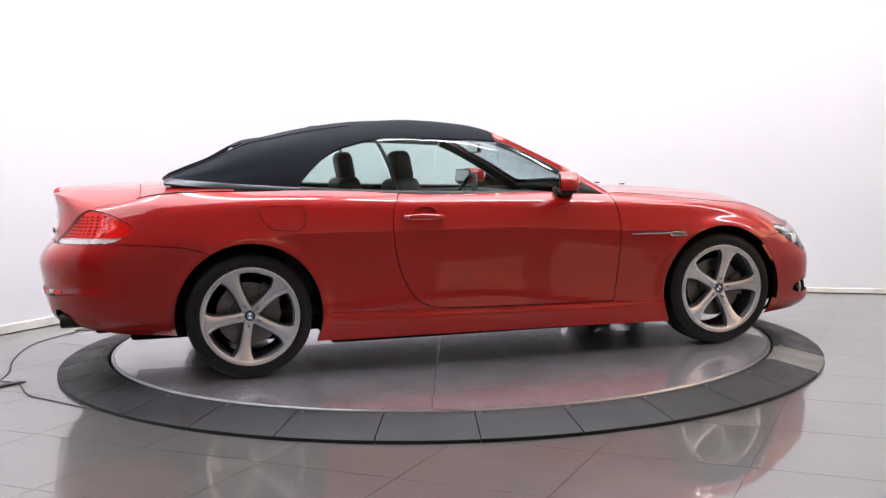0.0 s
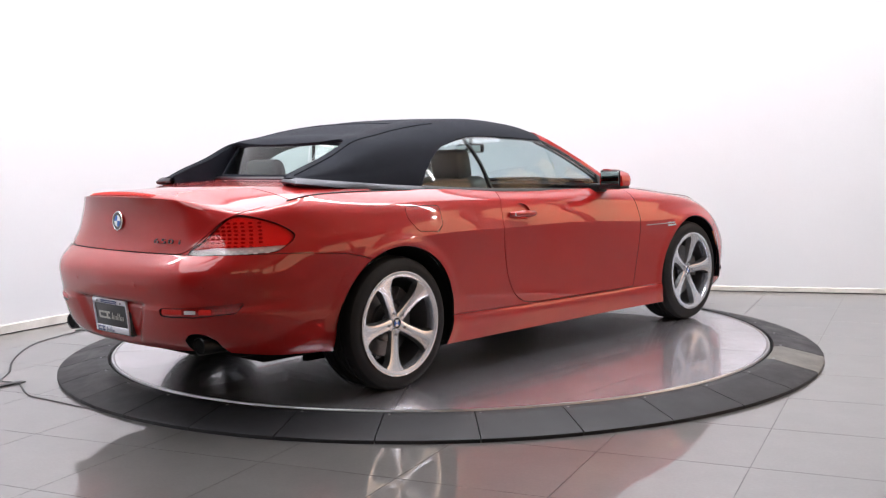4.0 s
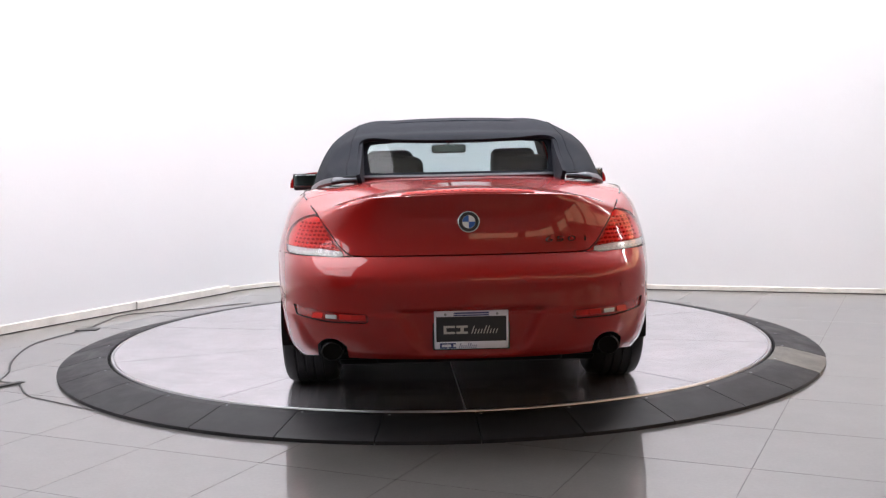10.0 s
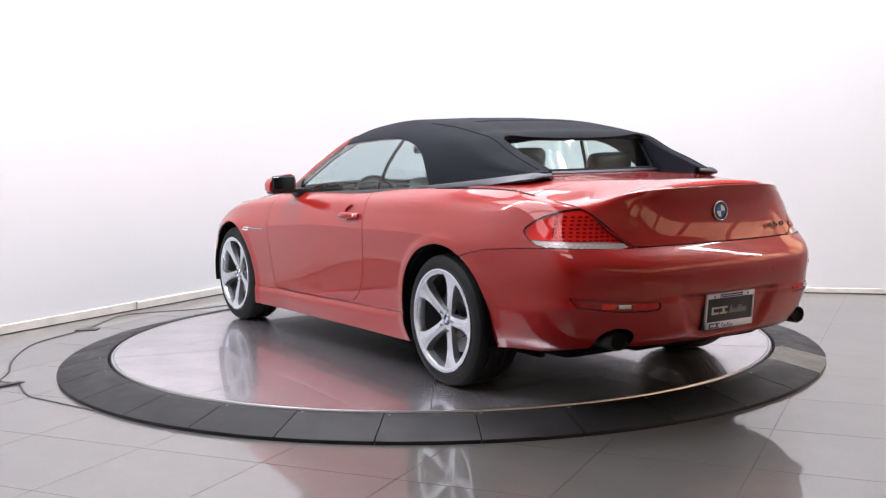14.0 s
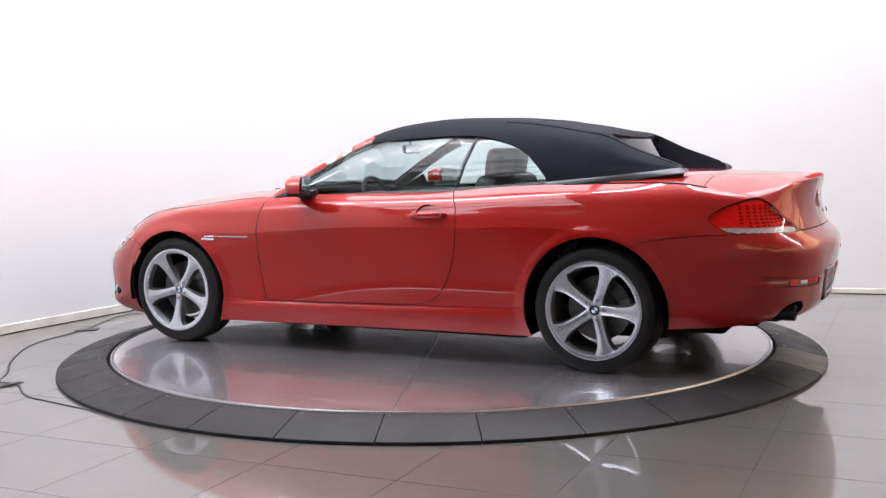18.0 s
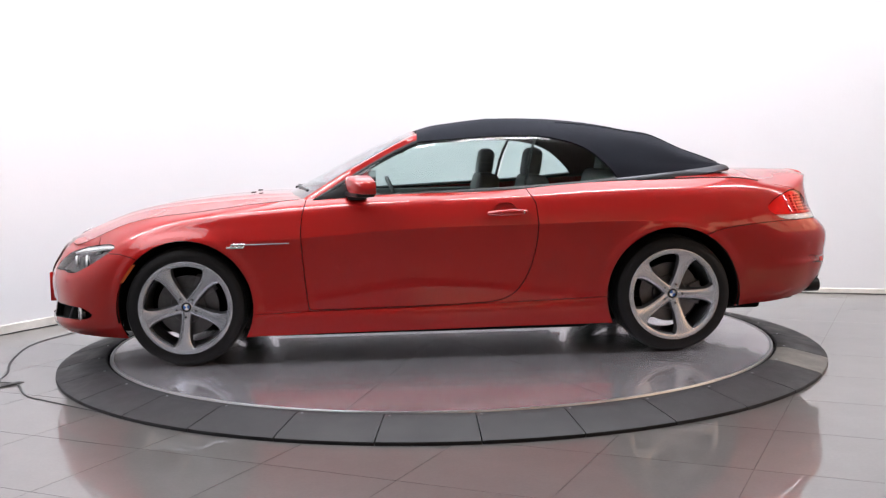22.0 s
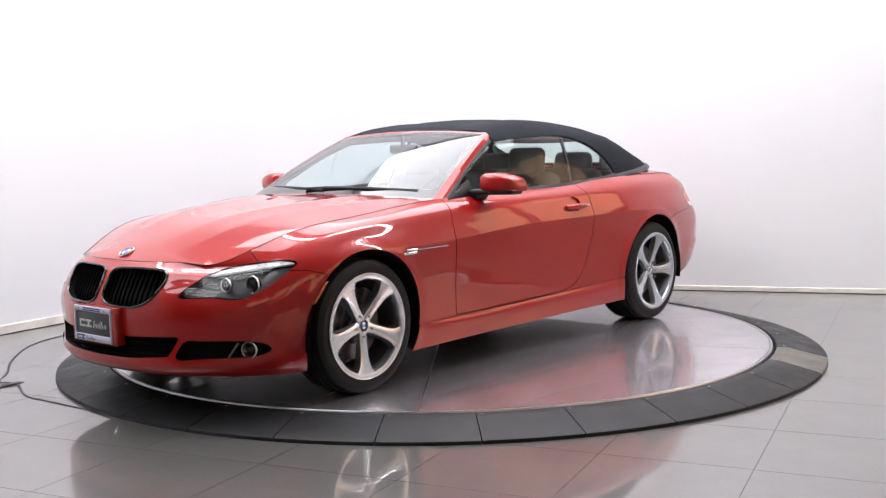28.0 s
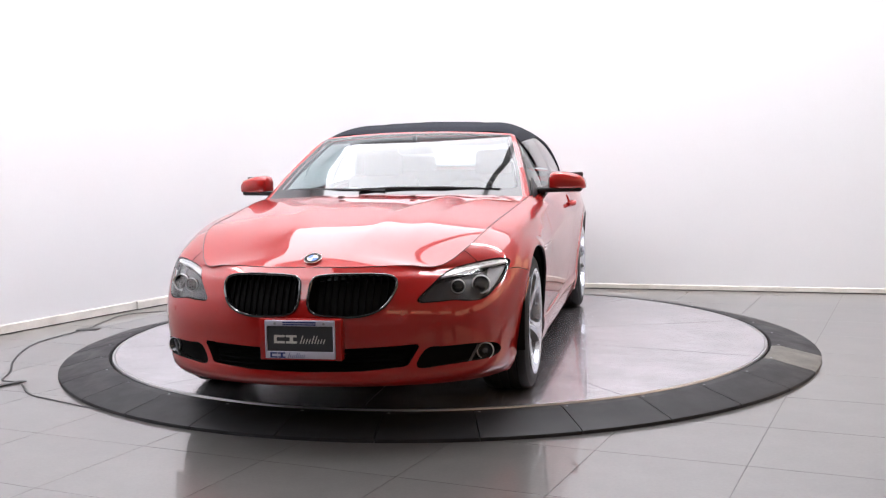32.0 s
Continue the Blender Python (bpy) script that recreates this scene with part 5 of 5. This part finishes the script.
# ---- grilles and intakes ----
FOG_BOWL = material("dull_silver_fog_bowl", (0.10, 0.10, 0.105), 0.25, metal=0.8)
DARK_BAR = material("black_grille_bar", (0.004, 0.004, 0.0045), 0.95, spec=0.03)
for sd in (1, -1):
    k = panel("kidney_grille", skin, grille, DARK, "black kidney-shaped grille with upright bars", sides=(sd,), flange=0, sink=0.035)[0]
    loop = [Vector((x, 0, z)) for x, z in KIDNEY]
    bm = bmesh.new()
    pts = []
    for v in loop:
        p, n = surface_near(skin, bumper_f, v.x, v.z, True)
        pts.append((v.x * sd, p.y + .002, v.z))
    pipe(bm, pts, .0060, 8, closed=True)
    part("grille_surround", bm, GLOSS_BLACK, k, "gloss black surround")
    for i in range(11):
        x = .050 + .0305 * i
        zs = [z for xx, z in KIDNEY if abs(xx - x) < .035]
        z0, z1 = min(zs), max(zs)
        p, n = surface_near(skin, grille, x, .58, True)
        q, _ = surface_near(skin, grille, x, z0 + .01, True)
        r, _ = surface_near(skin, grille, x, z1 - .01, True)
        bm = bmesh.new()
        a, b = Vector((x * sd, q.y - .020, z0)), Vector((x * sd, r.y - .018, z1))
        d = Vector((.003, 0, 0))
        e = Vector((0, -.022, 0))
        vs = [bm.verts.new(v) for v in (a - d, a + d, a + d + e, a - d + e, b - d, b + d, b + d + e, b - d + e)]
        for f in ((0, 1, 5, 4), (1, 2, 6, 5), (2, 3, 7, 6), (3, 0, 4, 7), (0, 3, 2, 1), (4, 5, 6, 7)):
            bm.faces.new([vs[j] for j in f])
        part("grille_bar", bm, DARK_BAR, k)
bm = bmesh.new()
box(bm, (-.36, 3.40, .20), (.36, 3.58, .37), .01)
carpart("intake_duct", bm, DARK)
low = panel("lower_grille", skin, intake, DARK, "black lower air intake with slats", joined=True, flange=0, sink=0.05)[0]
for z in (.250, .272, .294, .316, .336):
    pts = []
    for x in np.linspace(-.43, .43, 21):
        p, n = surface_near(skin, intake, abs(x), z, True)
        pts.append((x * (1 if z > .26 else .94), p.y - .022, z))
    bm = bmesh.new()
    pipe(bm, pts, .0055, 6)
    part("intake_slat", bm, DARK_BAR, low)
for sd in (1, -1):
    duct = panel("side_intake", skin, fog_hole, DARK, "black side intake with a fog lamp", sides=(sd,), flange=0, sink=0.04)[0]
    p, n = surface_near(skin, fog_hole, .755, .300, True)
    nn = Vector((n.x * .5, 1, 0)).normalized()
    bm = bmesh.new()
    revolve(bm, [(.0005, -.004), (.012, -.004), (.020, -.010), (.031, .004), (.034, .007), (.037, .006), (.038, -.02), (.0005, -.02)], 28)
    fogl = part("fog_lamp", bm, FOG_BOWL, duct, "round clear fog lamp", at=facing(p, nn, sd, .022))
    bm = bmesh.new()
    revolve(bm, [(.033, .004), (.035, .009), (.038, .009), (.040, .004), (.038, -.002)], 28, closed=True)
    part("fog_ring", bm, RING, fogl, "silver ring")
    bm = bmesh.new()
    q, _ = surface_near(skin, fog_hole, .69, .262, True)
    r, _ = surface_near(skin, fog_hole, .725, .332, True)
    pipe(bm, [(.685 * sd, q.y - .012, .256), (.725 * sd, r.y - .012, .335)], .006, 6)
    part("duct_fin", bm, ALLOY_DARK, duct, "silver grey fin")
    near, far = [], []
    for z in np.linspace(.487, .588, 8):
        y = 3.128 - .075 * (z - .487) / .1
        for row, yy in ((near, y - .009), (far, y + .009)):
            i = min((i for f in bumper_f for i in f if skin.v[i][0] > .5), key=lambda i: (skin.v[i][1] - yy) ** 2 + (skin.v[i][2] - z) ** 2)
            p, n = skin.v[i], skin.n[i]
            row.append((p[0] - (n[1] * (yy - p[1]) + n[2] * (z - p[2])) / n[0] + .002, yy, z))
    strip("side_marker", near, far, AMBER, "amber side marker", 0.006, bow=.001, sides=(sd,), parent=front_bumper)
    # parking sensors
    for x, z in ((.43, .50), (.70, .49)):
        p, n = surface_near(skin, bumper_f, x, z, True)
        bm = bmesh.new()
        cylinder(bm, .011, .010, -.002, .002, 16)
        part("park_sensor", bm, PAINT, front_bumper, at=facing(p, n, sd))
    for x, z in ((.27, .60), (.66, .60)):
        p, n = surface_near(skin, bumper_r, x, z, False)
        bm = bmesh.new()
        cylinder(bm, .011, .010, -.002, .002, 16)
        part("park_sensor", bm, PAINT, rear_bumper, at=facing(p, n, sd))
    # exhaust tips
    bm = bmesh.new()
    oval = Matrix.Translation((sd * .600, -.920, .330)) @ Matrix.Rotation(math.pi / 2, 4, "X") @ Matrix.Diagonal((1.14, 1.0, 1, 1))
    revolve(bm, [(.034, -.10), (.0365, .05), (.039, .054), (.042, .05), (.042, -.25)], 32, m=oval)
    tip = carpart("exhaust_tip", bm, BLACK, "black oval exhaust tip")
    bm = bmesh.new()
    cylinder(bm, .0365, .0365, .040, .046, 24, m=oval)
    part("tip_bore", bm, DARK, tip)

# emblems and model figures
roundel("hood_emblem", .041, car, SHIFT @ Matrix.Translation((0, 3.535, .7265)) @ Matrix.Rotation(math.radians(-28), 4, "X"))
roundel("trunk_emblem", .047, car, SHIFT @ Matrix.Translation((0, -1.0095, .883)) @ Matrix.Rotation(math.radians(86), 4, "X"))


def lettering(text, size, mat, parent, at, thick=.002, name="lettering"):
    cu = bpy.data.curves.new(name, "FONT")
    cu.body, cu.size, cu.extrude, cu.resolution_u = text, size, thick, 3
    tmp = bpy.data.objects.new("text", cu)
    me = bpy.data.meshes.new_from_object(tmp)
    bpy.data.objects.remove(tmp)
    me.materials.clear()
    me.materials.append(mat)
    ob = new(name, me)
    ob.parent = parent
    ob.matrix_basis = at
    return ob


for glyph, gx0 in (("6", .322), ("5", .372), ("0", .422), ("i", .492)):
    lettering(glyph, .040, GLOSS_BLACK, car, SHIFT @ Matrix.Translation((gx0, -1.0135 + .14 * (gx0 - .322), .790)) @ Matrix.Rotation(math.radians(8), 4, "Z")
              @ Matrix.Rotation(math.radians(77), 4, "X") @ Matrix.Diagonal((2.0, .82, 1, 1)), thick=.003, name="model_figure")

# ---- dealer plates in frames ----
PLATE_FACE = material("dark_slate_plate", (0.03, 0.032, 0.036), 0.35, grain=0.05)
FRAME_WHITE = material("lilac_grey_plate_frame", (0.48, 0.48, 0.58), 0.3)
FRAME_NAVY = material("pale_plate_frame", (0.78, 0.78, 0.86), 0.25)
INK = material("navy_print", (0.03, 0.05, 0.18), 0.4)
SILVER_INK = material("pale_grey_print", (0.55, 0.54, 0.50), 0.4)


def plate(at, frame_mat, top_ink, low_ink):
    b = bmesh.new()
    box(b, (-.152, -.078, -.006), (.152, .078, 0), .004)
    base = part("dealer_plate", b, PLATE_FACE, car, "dark dealer plate in a printed frame", at=SHIFT @ at)
    for lo, hi in (((-.158, .058, -.008), (.158, .083, .006)), ((-.158, -.083, -.008), (.158, -.052, .006)), ((-.158, -.083, -.008), (-.149, .083, .006)), ((.149, -.083, -.008), (.158, .083, .006))):
        b = bmesh.new()
        box(b, lo, hi, .003)
        part("plate_frame", b, frame_mat, base)
    bars = [(-.075, .062, .075, .0675, top_ink, .0065), (-.075, .071, .075, .0775, top_ink, .0065)]
    for x0, y0, x1, y1, mat, z in bars:
        b = bmesh.new()
        box(b, (x0, y0, z - .001), (x1, y1, z + .0006))
        part("print_bar", b, mat, base)
    # two block shapes and a run of thin strokes, as the print reads from afar
    for y0, size, mat, z, x0 in ((-.018, .036, SILVER_INK, .0005, -.118), (-.080, .024, low_ink, .0065, -.135)):
        w = size * 1.35
        for i in range(2):
            xa = x0 + i * w * 1.12
            for lo, hi in (((xa, y0), (xa + w, y0 + size * .26)), ((xa, y0 + size * .74), (xa + w, y0 + size)), ((xa + (0 if i == 0 else w * .35), y0 + size * .2), (xa + w * (.25 if i == 0 else .65), y0 + size * .8))):
                b = bmesh.new()
                box(b, (*lo, z - .001), (*hi, z + .0006))
                part("print_block", b, mat, base)
        xs = x0 + 2 * w * 1.12 + .008
        for i in range(9):
            b = bmesh.new()
            xi = xs + i * size * .36
            sh = Matrix.Translation((xi, y0, 0)) @ Matrix(((1, .35, 0, 0), (0, 1, 0, 0), (0, 0, 1, 0), (0, 0, 0, 1)))
            box(b, (0, 0, z - .001), (size * .12, size * (.95 if i in (0, 4, 5) else .55), z + .0006), m=sh)
            part("print_stroke", b, mat, base)
    for x in (-.11, .11):
        b = bmesh.new()
        cylinder(b, .006, .005, .006, .009, 12, m=Matrix.Translation((x, .069, 0)))
        part("plate_screw", b, SATIN, base)
    return base


plate(Matrix.Translation((0, -1.066, .428)) @ Matrix.Rotation(math.radians(96), 4, "X"), FRAME_NAVY, INK, INK)
plate(Matrix.Translation((0, 3.7348, .397)) @ Matrix.Rotation(math.pi, 4, "Z") @ Matrix.Rotation(math.radians(90), 4, "X"), FRAME_WHITE, INK, INK)
bm = bmesh.new()
box(bm, (-.185, 3.68, .305), (.185, 3.733, .485), .006)
part("plate_holder", bm, PAINT, front_bumper, "red plate holder")
bm = bmesh.new()
box(bm, (-.166, -1.057, .338), (.166, -1.0, .512), .006)
part("plate_recess", bm, GLOSS_BLACK, rear_bumper, "dark plate recess")

# high brake light along the lid's lip
tail_edge = TOP[(TOP[:, 1] < -.6) & (TOP[:, 0] < .62)]


def lip(x, ahead_by):
    """A point of the trunk lid's top, some way ahead of its rear lip."""
    x0 = abs(x)
    y = np.interp(x0, tail_edge[:, 0], tail_edge[:, 1]) + ahead_by
    zc = float(smooth_lines(0, 0, [y], DECK_Z)[0])
    row = TOP[(TOP[:, 1] < -.4)]
    row = row[np.argsort(row[:, 1])]
    ex, ez = np.interp(y, row[:, 1], row[:, 0]), np.interp(y, row[:, 1], row[:, 2])
    return Vector((x, y, zc - (zc - ez) * (x0 / ex) ** 2.1))


xs = np.linspace(-.285, .285, 31)
up = Vector((0, -.0015, .0025))
strip("high_brake_lamp", [lip(x, .034) + up for x in xs], [lip(x, .006) + up for x in xs], RED_STRIP, "thin red high brake lamp", 0.006, sides=(1,))
for i in range(16):
    x = -.255 + .034 * i
    p, q = lip(x, .014), lip(x, .026)
    bm = bmesh.new()
    box(bm, (-.010, -.006, 0), (.010, .006, .0022), .0008, segments=1,
        m=Matrix.Translation((p + q) / 2 + up) @ Matrix.Rotation(math.atan2(q.z - p.z, q.y - p.y), 4, "X"))
    carpart("brake_cell", bm, RED_CELL)

# ---- mirrors, handles, trims ----
MIRROR = material("mirror_glass", (0.5, 0.52, 0.52), 0.01, metal=1.0)
for ob, sd in zip(doors, (1, -1)):
    # shell of the door mirror
    rows = []
    bm = bmesh.new()
    for t, (x, w, h, zc) in enumerate(((.862, .050, .030, .990), (.872, .085, .044, 1.003), (.90, .105, .052, 1.008), (.95, .108, .051, 1.006), (1.00, .103, .046, 1.000), (1.04, .094, .040, .994), (1.062, .076, .030, .985), (1.072, .04, .014, .972))):
        row = []
        for k in range(20):
            a = 2 * math.pi * k / 20
            c, s_ = math.cos(a), math.sin(a)
            e = .5
            yy = math.copysign(abs(c) ** e, c) * w * .85
            zz = math.copysign(abs(s_) ** e, s_) * h
            if yy < -.012:
                yy = -.012 - .02 * (1 if abs(zz) < h * .98 else .6)
            row.append(bm.verts.new((x * sd, 1.785 + yy - .30 * (x - .88), zc + zz)))
        rows.append(row)
    for i in range(len(rows) - 1):
        for k in range(20):
            bm.faces.new((rows[i][k], rows[i][(k + 1) % 20], rows[i + 1][(k + 1) % 20], rows[i + 1][k]))
    bm.faces.new(rows[0])
    bm.faces.new(rows[-1][::-1])
    shell = part("door_mirror", bm, PAINT, ob, "red door mirror", sharp=45)
    bm = bmesh.new()
    sweep = Matrix.Translation((0, 1.785, 0)) @ Matrix(((1, 0, 0, 0), (-.30 * sd, 1, 0, .264), (0, 0, 1, 0), (0, 0, 0, 1)))
    a0, a1 = sorted((sd * .872, sd * 1.052))
    box(bm, (a0, -.040, .958), (a1, -.030, 1.050), .006, m=sweep)
    part("mirror_rim", bm, BLACK, shell, "black rim")
    bm = bmesh.new()
    a0, a1 = sorted((sd * .880, sd * 1.044))
    box(bm, (a0, -.0425, .965), (a1, -.039, 1.043), .002, m=sweep, segments=1)
    part("mirror_glass", bm, MIRROR, shell, "mirror glass")
    bm = bmesh.new()
    a0, a1 = sorted((sd * .80, sd * 1.05))
    box(bm, (a0, -.035, .938), (a1, .070, .966), .012, m=sweep)
    a0, a1 = sorted((sd * .775, sd * .85))
    box(bm, (a0, 1.75, .915), (a1, 1.86, .968), .014)
    part("mirror_foot", bm, BLACK, shell, "black mirror foot")
    # handle
    bm = bmesh.new()
    pts = [(sd * x, y, z) for x, y, z in ((.906, 1.062, .826), (.925, 1.04, .828), (.936, .99, .830), (.936, .93, .832), (.926, .875, .832), (.908, .850, .832))]
    pipe(bm, pts, .0150, 12)
    for v in bm.verts:
        v.co.z = .830 + (v.co.z - .830) * (1.35 - .5 * abs(v.co.y - .955) / .11)
    handle = part("door_handle", bm, PAINT, ob, "red pull handle")
    panel("handle_recess", skin, handle_cup, PAINT, "hollow behind the handle", sides=(sd,), flange=0, sink=0.013, parent=ob)
    bm = bmesh.new()
    cylinder(bm, .009, .009, 0, .004, 14, m=Matrix.Translation((sd * .933, .868, .832)) @ Matrix.Rotation(sd * math.pi / 2, 4, "Y"))
    part("lock_cap", bm, CHROME, handle, "chrome lock cap")
for ob, sd in zip(fenders, (1, -1)):
    bm = bmesh.new()
    pts = [(sd * .9175, 2.19, .687), (sd * .9175, 2.30, .686), (sd * .917, 2.45, .684)]
    pipe(bm, pts, .0030, 6)
    part("side_trim", bm, SATIN, ob, "thin chrome side trim")
    bm = bmesh.new()
    m = Matrix.Translation((sd * .9165, 2.487, .674)) @ Matrix(((0, 0, sd, 0), (sd, 0, 0, 0), (0, 1, 0, 0), (0, 0, 0, 1))) @ Matrix(((1, -.5 * sd, 0, 0), (0, 1, 0, 0), (0, 0, 1, 0), (0, 0, 0, 1)))
    box(bm, (-.050, -.011, -.004), (.050, .003, .005), .002, m=m, segments=1)
    part("trim_fin", bm, CHROME, ob, "chrome fin")
    bm = bmesh.new()
    box(bm, (-.035, .007, -.004), (.045, .017, .005), .002, m=m, segments=1)
    part("trim_fin", bm, CHROME, ob, "chrome fin")

# wipers, cowl, washer jets
cx = np.linspace(-.74, .74, 31)
strip("cowl_panel", [(x, 2.252 - .165 * (x / .77) ** 2, .938 - .012 * (x / .75) ** 2) for x in cx], [(x, 2.185 - .165 * (x / .77) ** 2, .965 - .02 * (x / .75) ** 2) for x in cx], BLACK, "black plastic cowl", 0.02, sides=(1,))
for pts in ([(-.62, 2.095, .968), (-.30, 2.165, .984), (.0, 2.185, .986), (.18, 2.20, .978)], [(.02, 2.205, .972), (.30, 2.16, .980), (.56, 2.085, .980), (.66, 2.05, .974)]):
    bm = bmesh.new()
    pipe(bm, pts, .009, 6)
    w = carpart("wiper", bm, BLACK, "black wiper arm and blade")
for x in (-.20, .20):
    bm = bmesh.new()
    box(bm, (x - .016, 2.44, .948), (x + .016, 2.47, .956), .003)
    carpart("washer_jet", bm, BLACK, "small black washer jet")

# ---- interior ----
LEATHER = material("dark_grey_leather", (0.075, 0.078, 0.080), 0.45, grain=0.05, grain_size=40)
CABIN = material("black_cabin_plastic", (0.03, 0.03, 0.032), 0.55, grain=0.1)
bm = bmesh.new()
box(bm, (-.72, .05, .30), (.72, 2.1, .34))
carpart("cabin_floor", bm, CABIN)
bm = bmesh.new()
box(bm, (-.70, 1.72, .62), (.70, 2.16, .90), .05)
box(bm, (-.60, 1.66, .60), (.0, 1.80, .93), .04)
carpart("dashboard", bm, CABIN, "black dashboard with an instrument hood")
bm = bmesh.new()
revolve(bm, [(.170 + .014 * math.cos(2 * math.pi * k / 10), .014 * math.sin(2 * math.pi * k / 10)) for k in range(10)], 36, m=Matrix.Translation((-.37, 1.56, .87)) @ Matrix.Rotation(math.radians(66), 4, "X"), closed=True)
sw = carpart("steering_wheel", bm, BLACK, "black leather steering wheel")
bm = bmesh.new()
cylinder(bm, .07, .06, -.02, .03, 20, m=Matrix.Translation((-.37, 1.56, .87)) @ Matrix.Rotation(math.radians(66), 4, "X"))
for k in (0, 90, 180):
    box(bm, (.05, -.018, -.008), (.17, .018, .008), .004, m=Matrix.Translation((-.37, 1.56, .87)) @ Matrix.Rotation(math.radians(66), 4, "X") @ Matrix.Rotation(math.radians(-k), 4, "Z"))
part("wheel_boss", bm, BLACK, sw)
bm = bmesh.new()
box(bm, (-.10, .75, .34), (.10, 1.75, .62), .04)
carpart("centre_console", bm, CABIN)


def cushion(name, sx, sy, sz, m, mat=None, rnd=.05):
    b = bmesh.new()
    box(b, (-sx / 2, -sy / 2, -sz / 2), (sx / 2, sy / 2, sz / 2), rnd, m=m, segments=4)
    return b


for x, y in ((.37, .96), (-.37, .75)):
    bm = cushion("cushion", .50, .50, .18, Matrix.Translation((x, y + .33, .46)) @ Matrix.Rotation(math.radians(6), 4, "X"))
    seat = carpart("front_seat", bm, LEATHER, "grey leather front seat")
    bm = cushion("back", .48, .15, .62, Matrix.Translation((x, y + .05, .73)) @ Matrix.Rotation(math.radians(14), 4, "X"))
    part("backrest", bm, LEATHER, seat)
    bm = cushion("headrest", .27, .10, .19, Matrix.Translation((x, y - .01, 1.10)) @ Matrix.Rotation(math.radians(10), 4, "X"), rnd=.045)
    part("headrest", bm, LEATHER, seat)
    bm = bmesh.new()
    for s_ in (-.06, .06):
        cylinder(bm, .006, .006, .94, 1.05, 8, m=Matrix.Translation((x + s_, y, 0)))
    part("headrest_post", bm, CHROME, seat)
bm = cushion("bench", 1.16, .44, .2, Matrix.Translation((0, .52, .48)))
bench = carpart("rear_seat", bm, LEATHER, "grey leather rear seat")
bm = cushion("bench_back", 1.16, .16, .62, Matrix.Translation((0, .24, .74)) @ Matrix.Rotation(math.radians(16), 4, "X"), rnd=.06)
part("backrest", bm, LEATHER, bench)
for x in (-.33, .33):
    bm = cushion("headrest", .30, .10, .17, Matrix.Translation((x, .13, 1.075)) @ Matrix.Rotation(math.radians(10), 4, "X"), rnd=.05)
    part("headrest", bm, LEATHER, bench)
bm = bmesh.new()
box(bm, (-.66, -.20, .99), (.66, .12, 1.02), .01)
carpart("parcel_shelf", bm, CABIN)
bm = bmesh.new()
box(bm, (-.115, 1.515, 1.17), (.115, 1.54, 1.228), .02)
box(bm, (-.012, 1.53, 1.21), (.012, 1.545, 1.285), .004)
rv_ = carpart("rear_view_mirror", bm, BLACK, "black interior mirror")
bm = bmesh.new()
box(bm, (-.105, 1.511, 1.178), (.105, 1.5145, 1.220), .001, segments=1)
part("mirror_glass", bm, MIRROR, rv_)
for sd in (1, -1):
    a0, a1 = sorted((sd * .74, sd * .80))
    bm = bmesh.new()
    box(bm, (a0, .80, .36), (a1, 2.04, .925), .02)
    part("inner_panel", bm, CABIN, doors[0 if sd > 0 else 1], "black inner door panel")


def motions():
    """The platform turns, and the car on it."""
    walk(car, [(t, pose(0, 0, 0, 0, 0, a)) for t, a in TURN])
    walk(platform, [(t, pose(0, 0, 0, 0, 0, a)) for t, a in TURN])


motions()
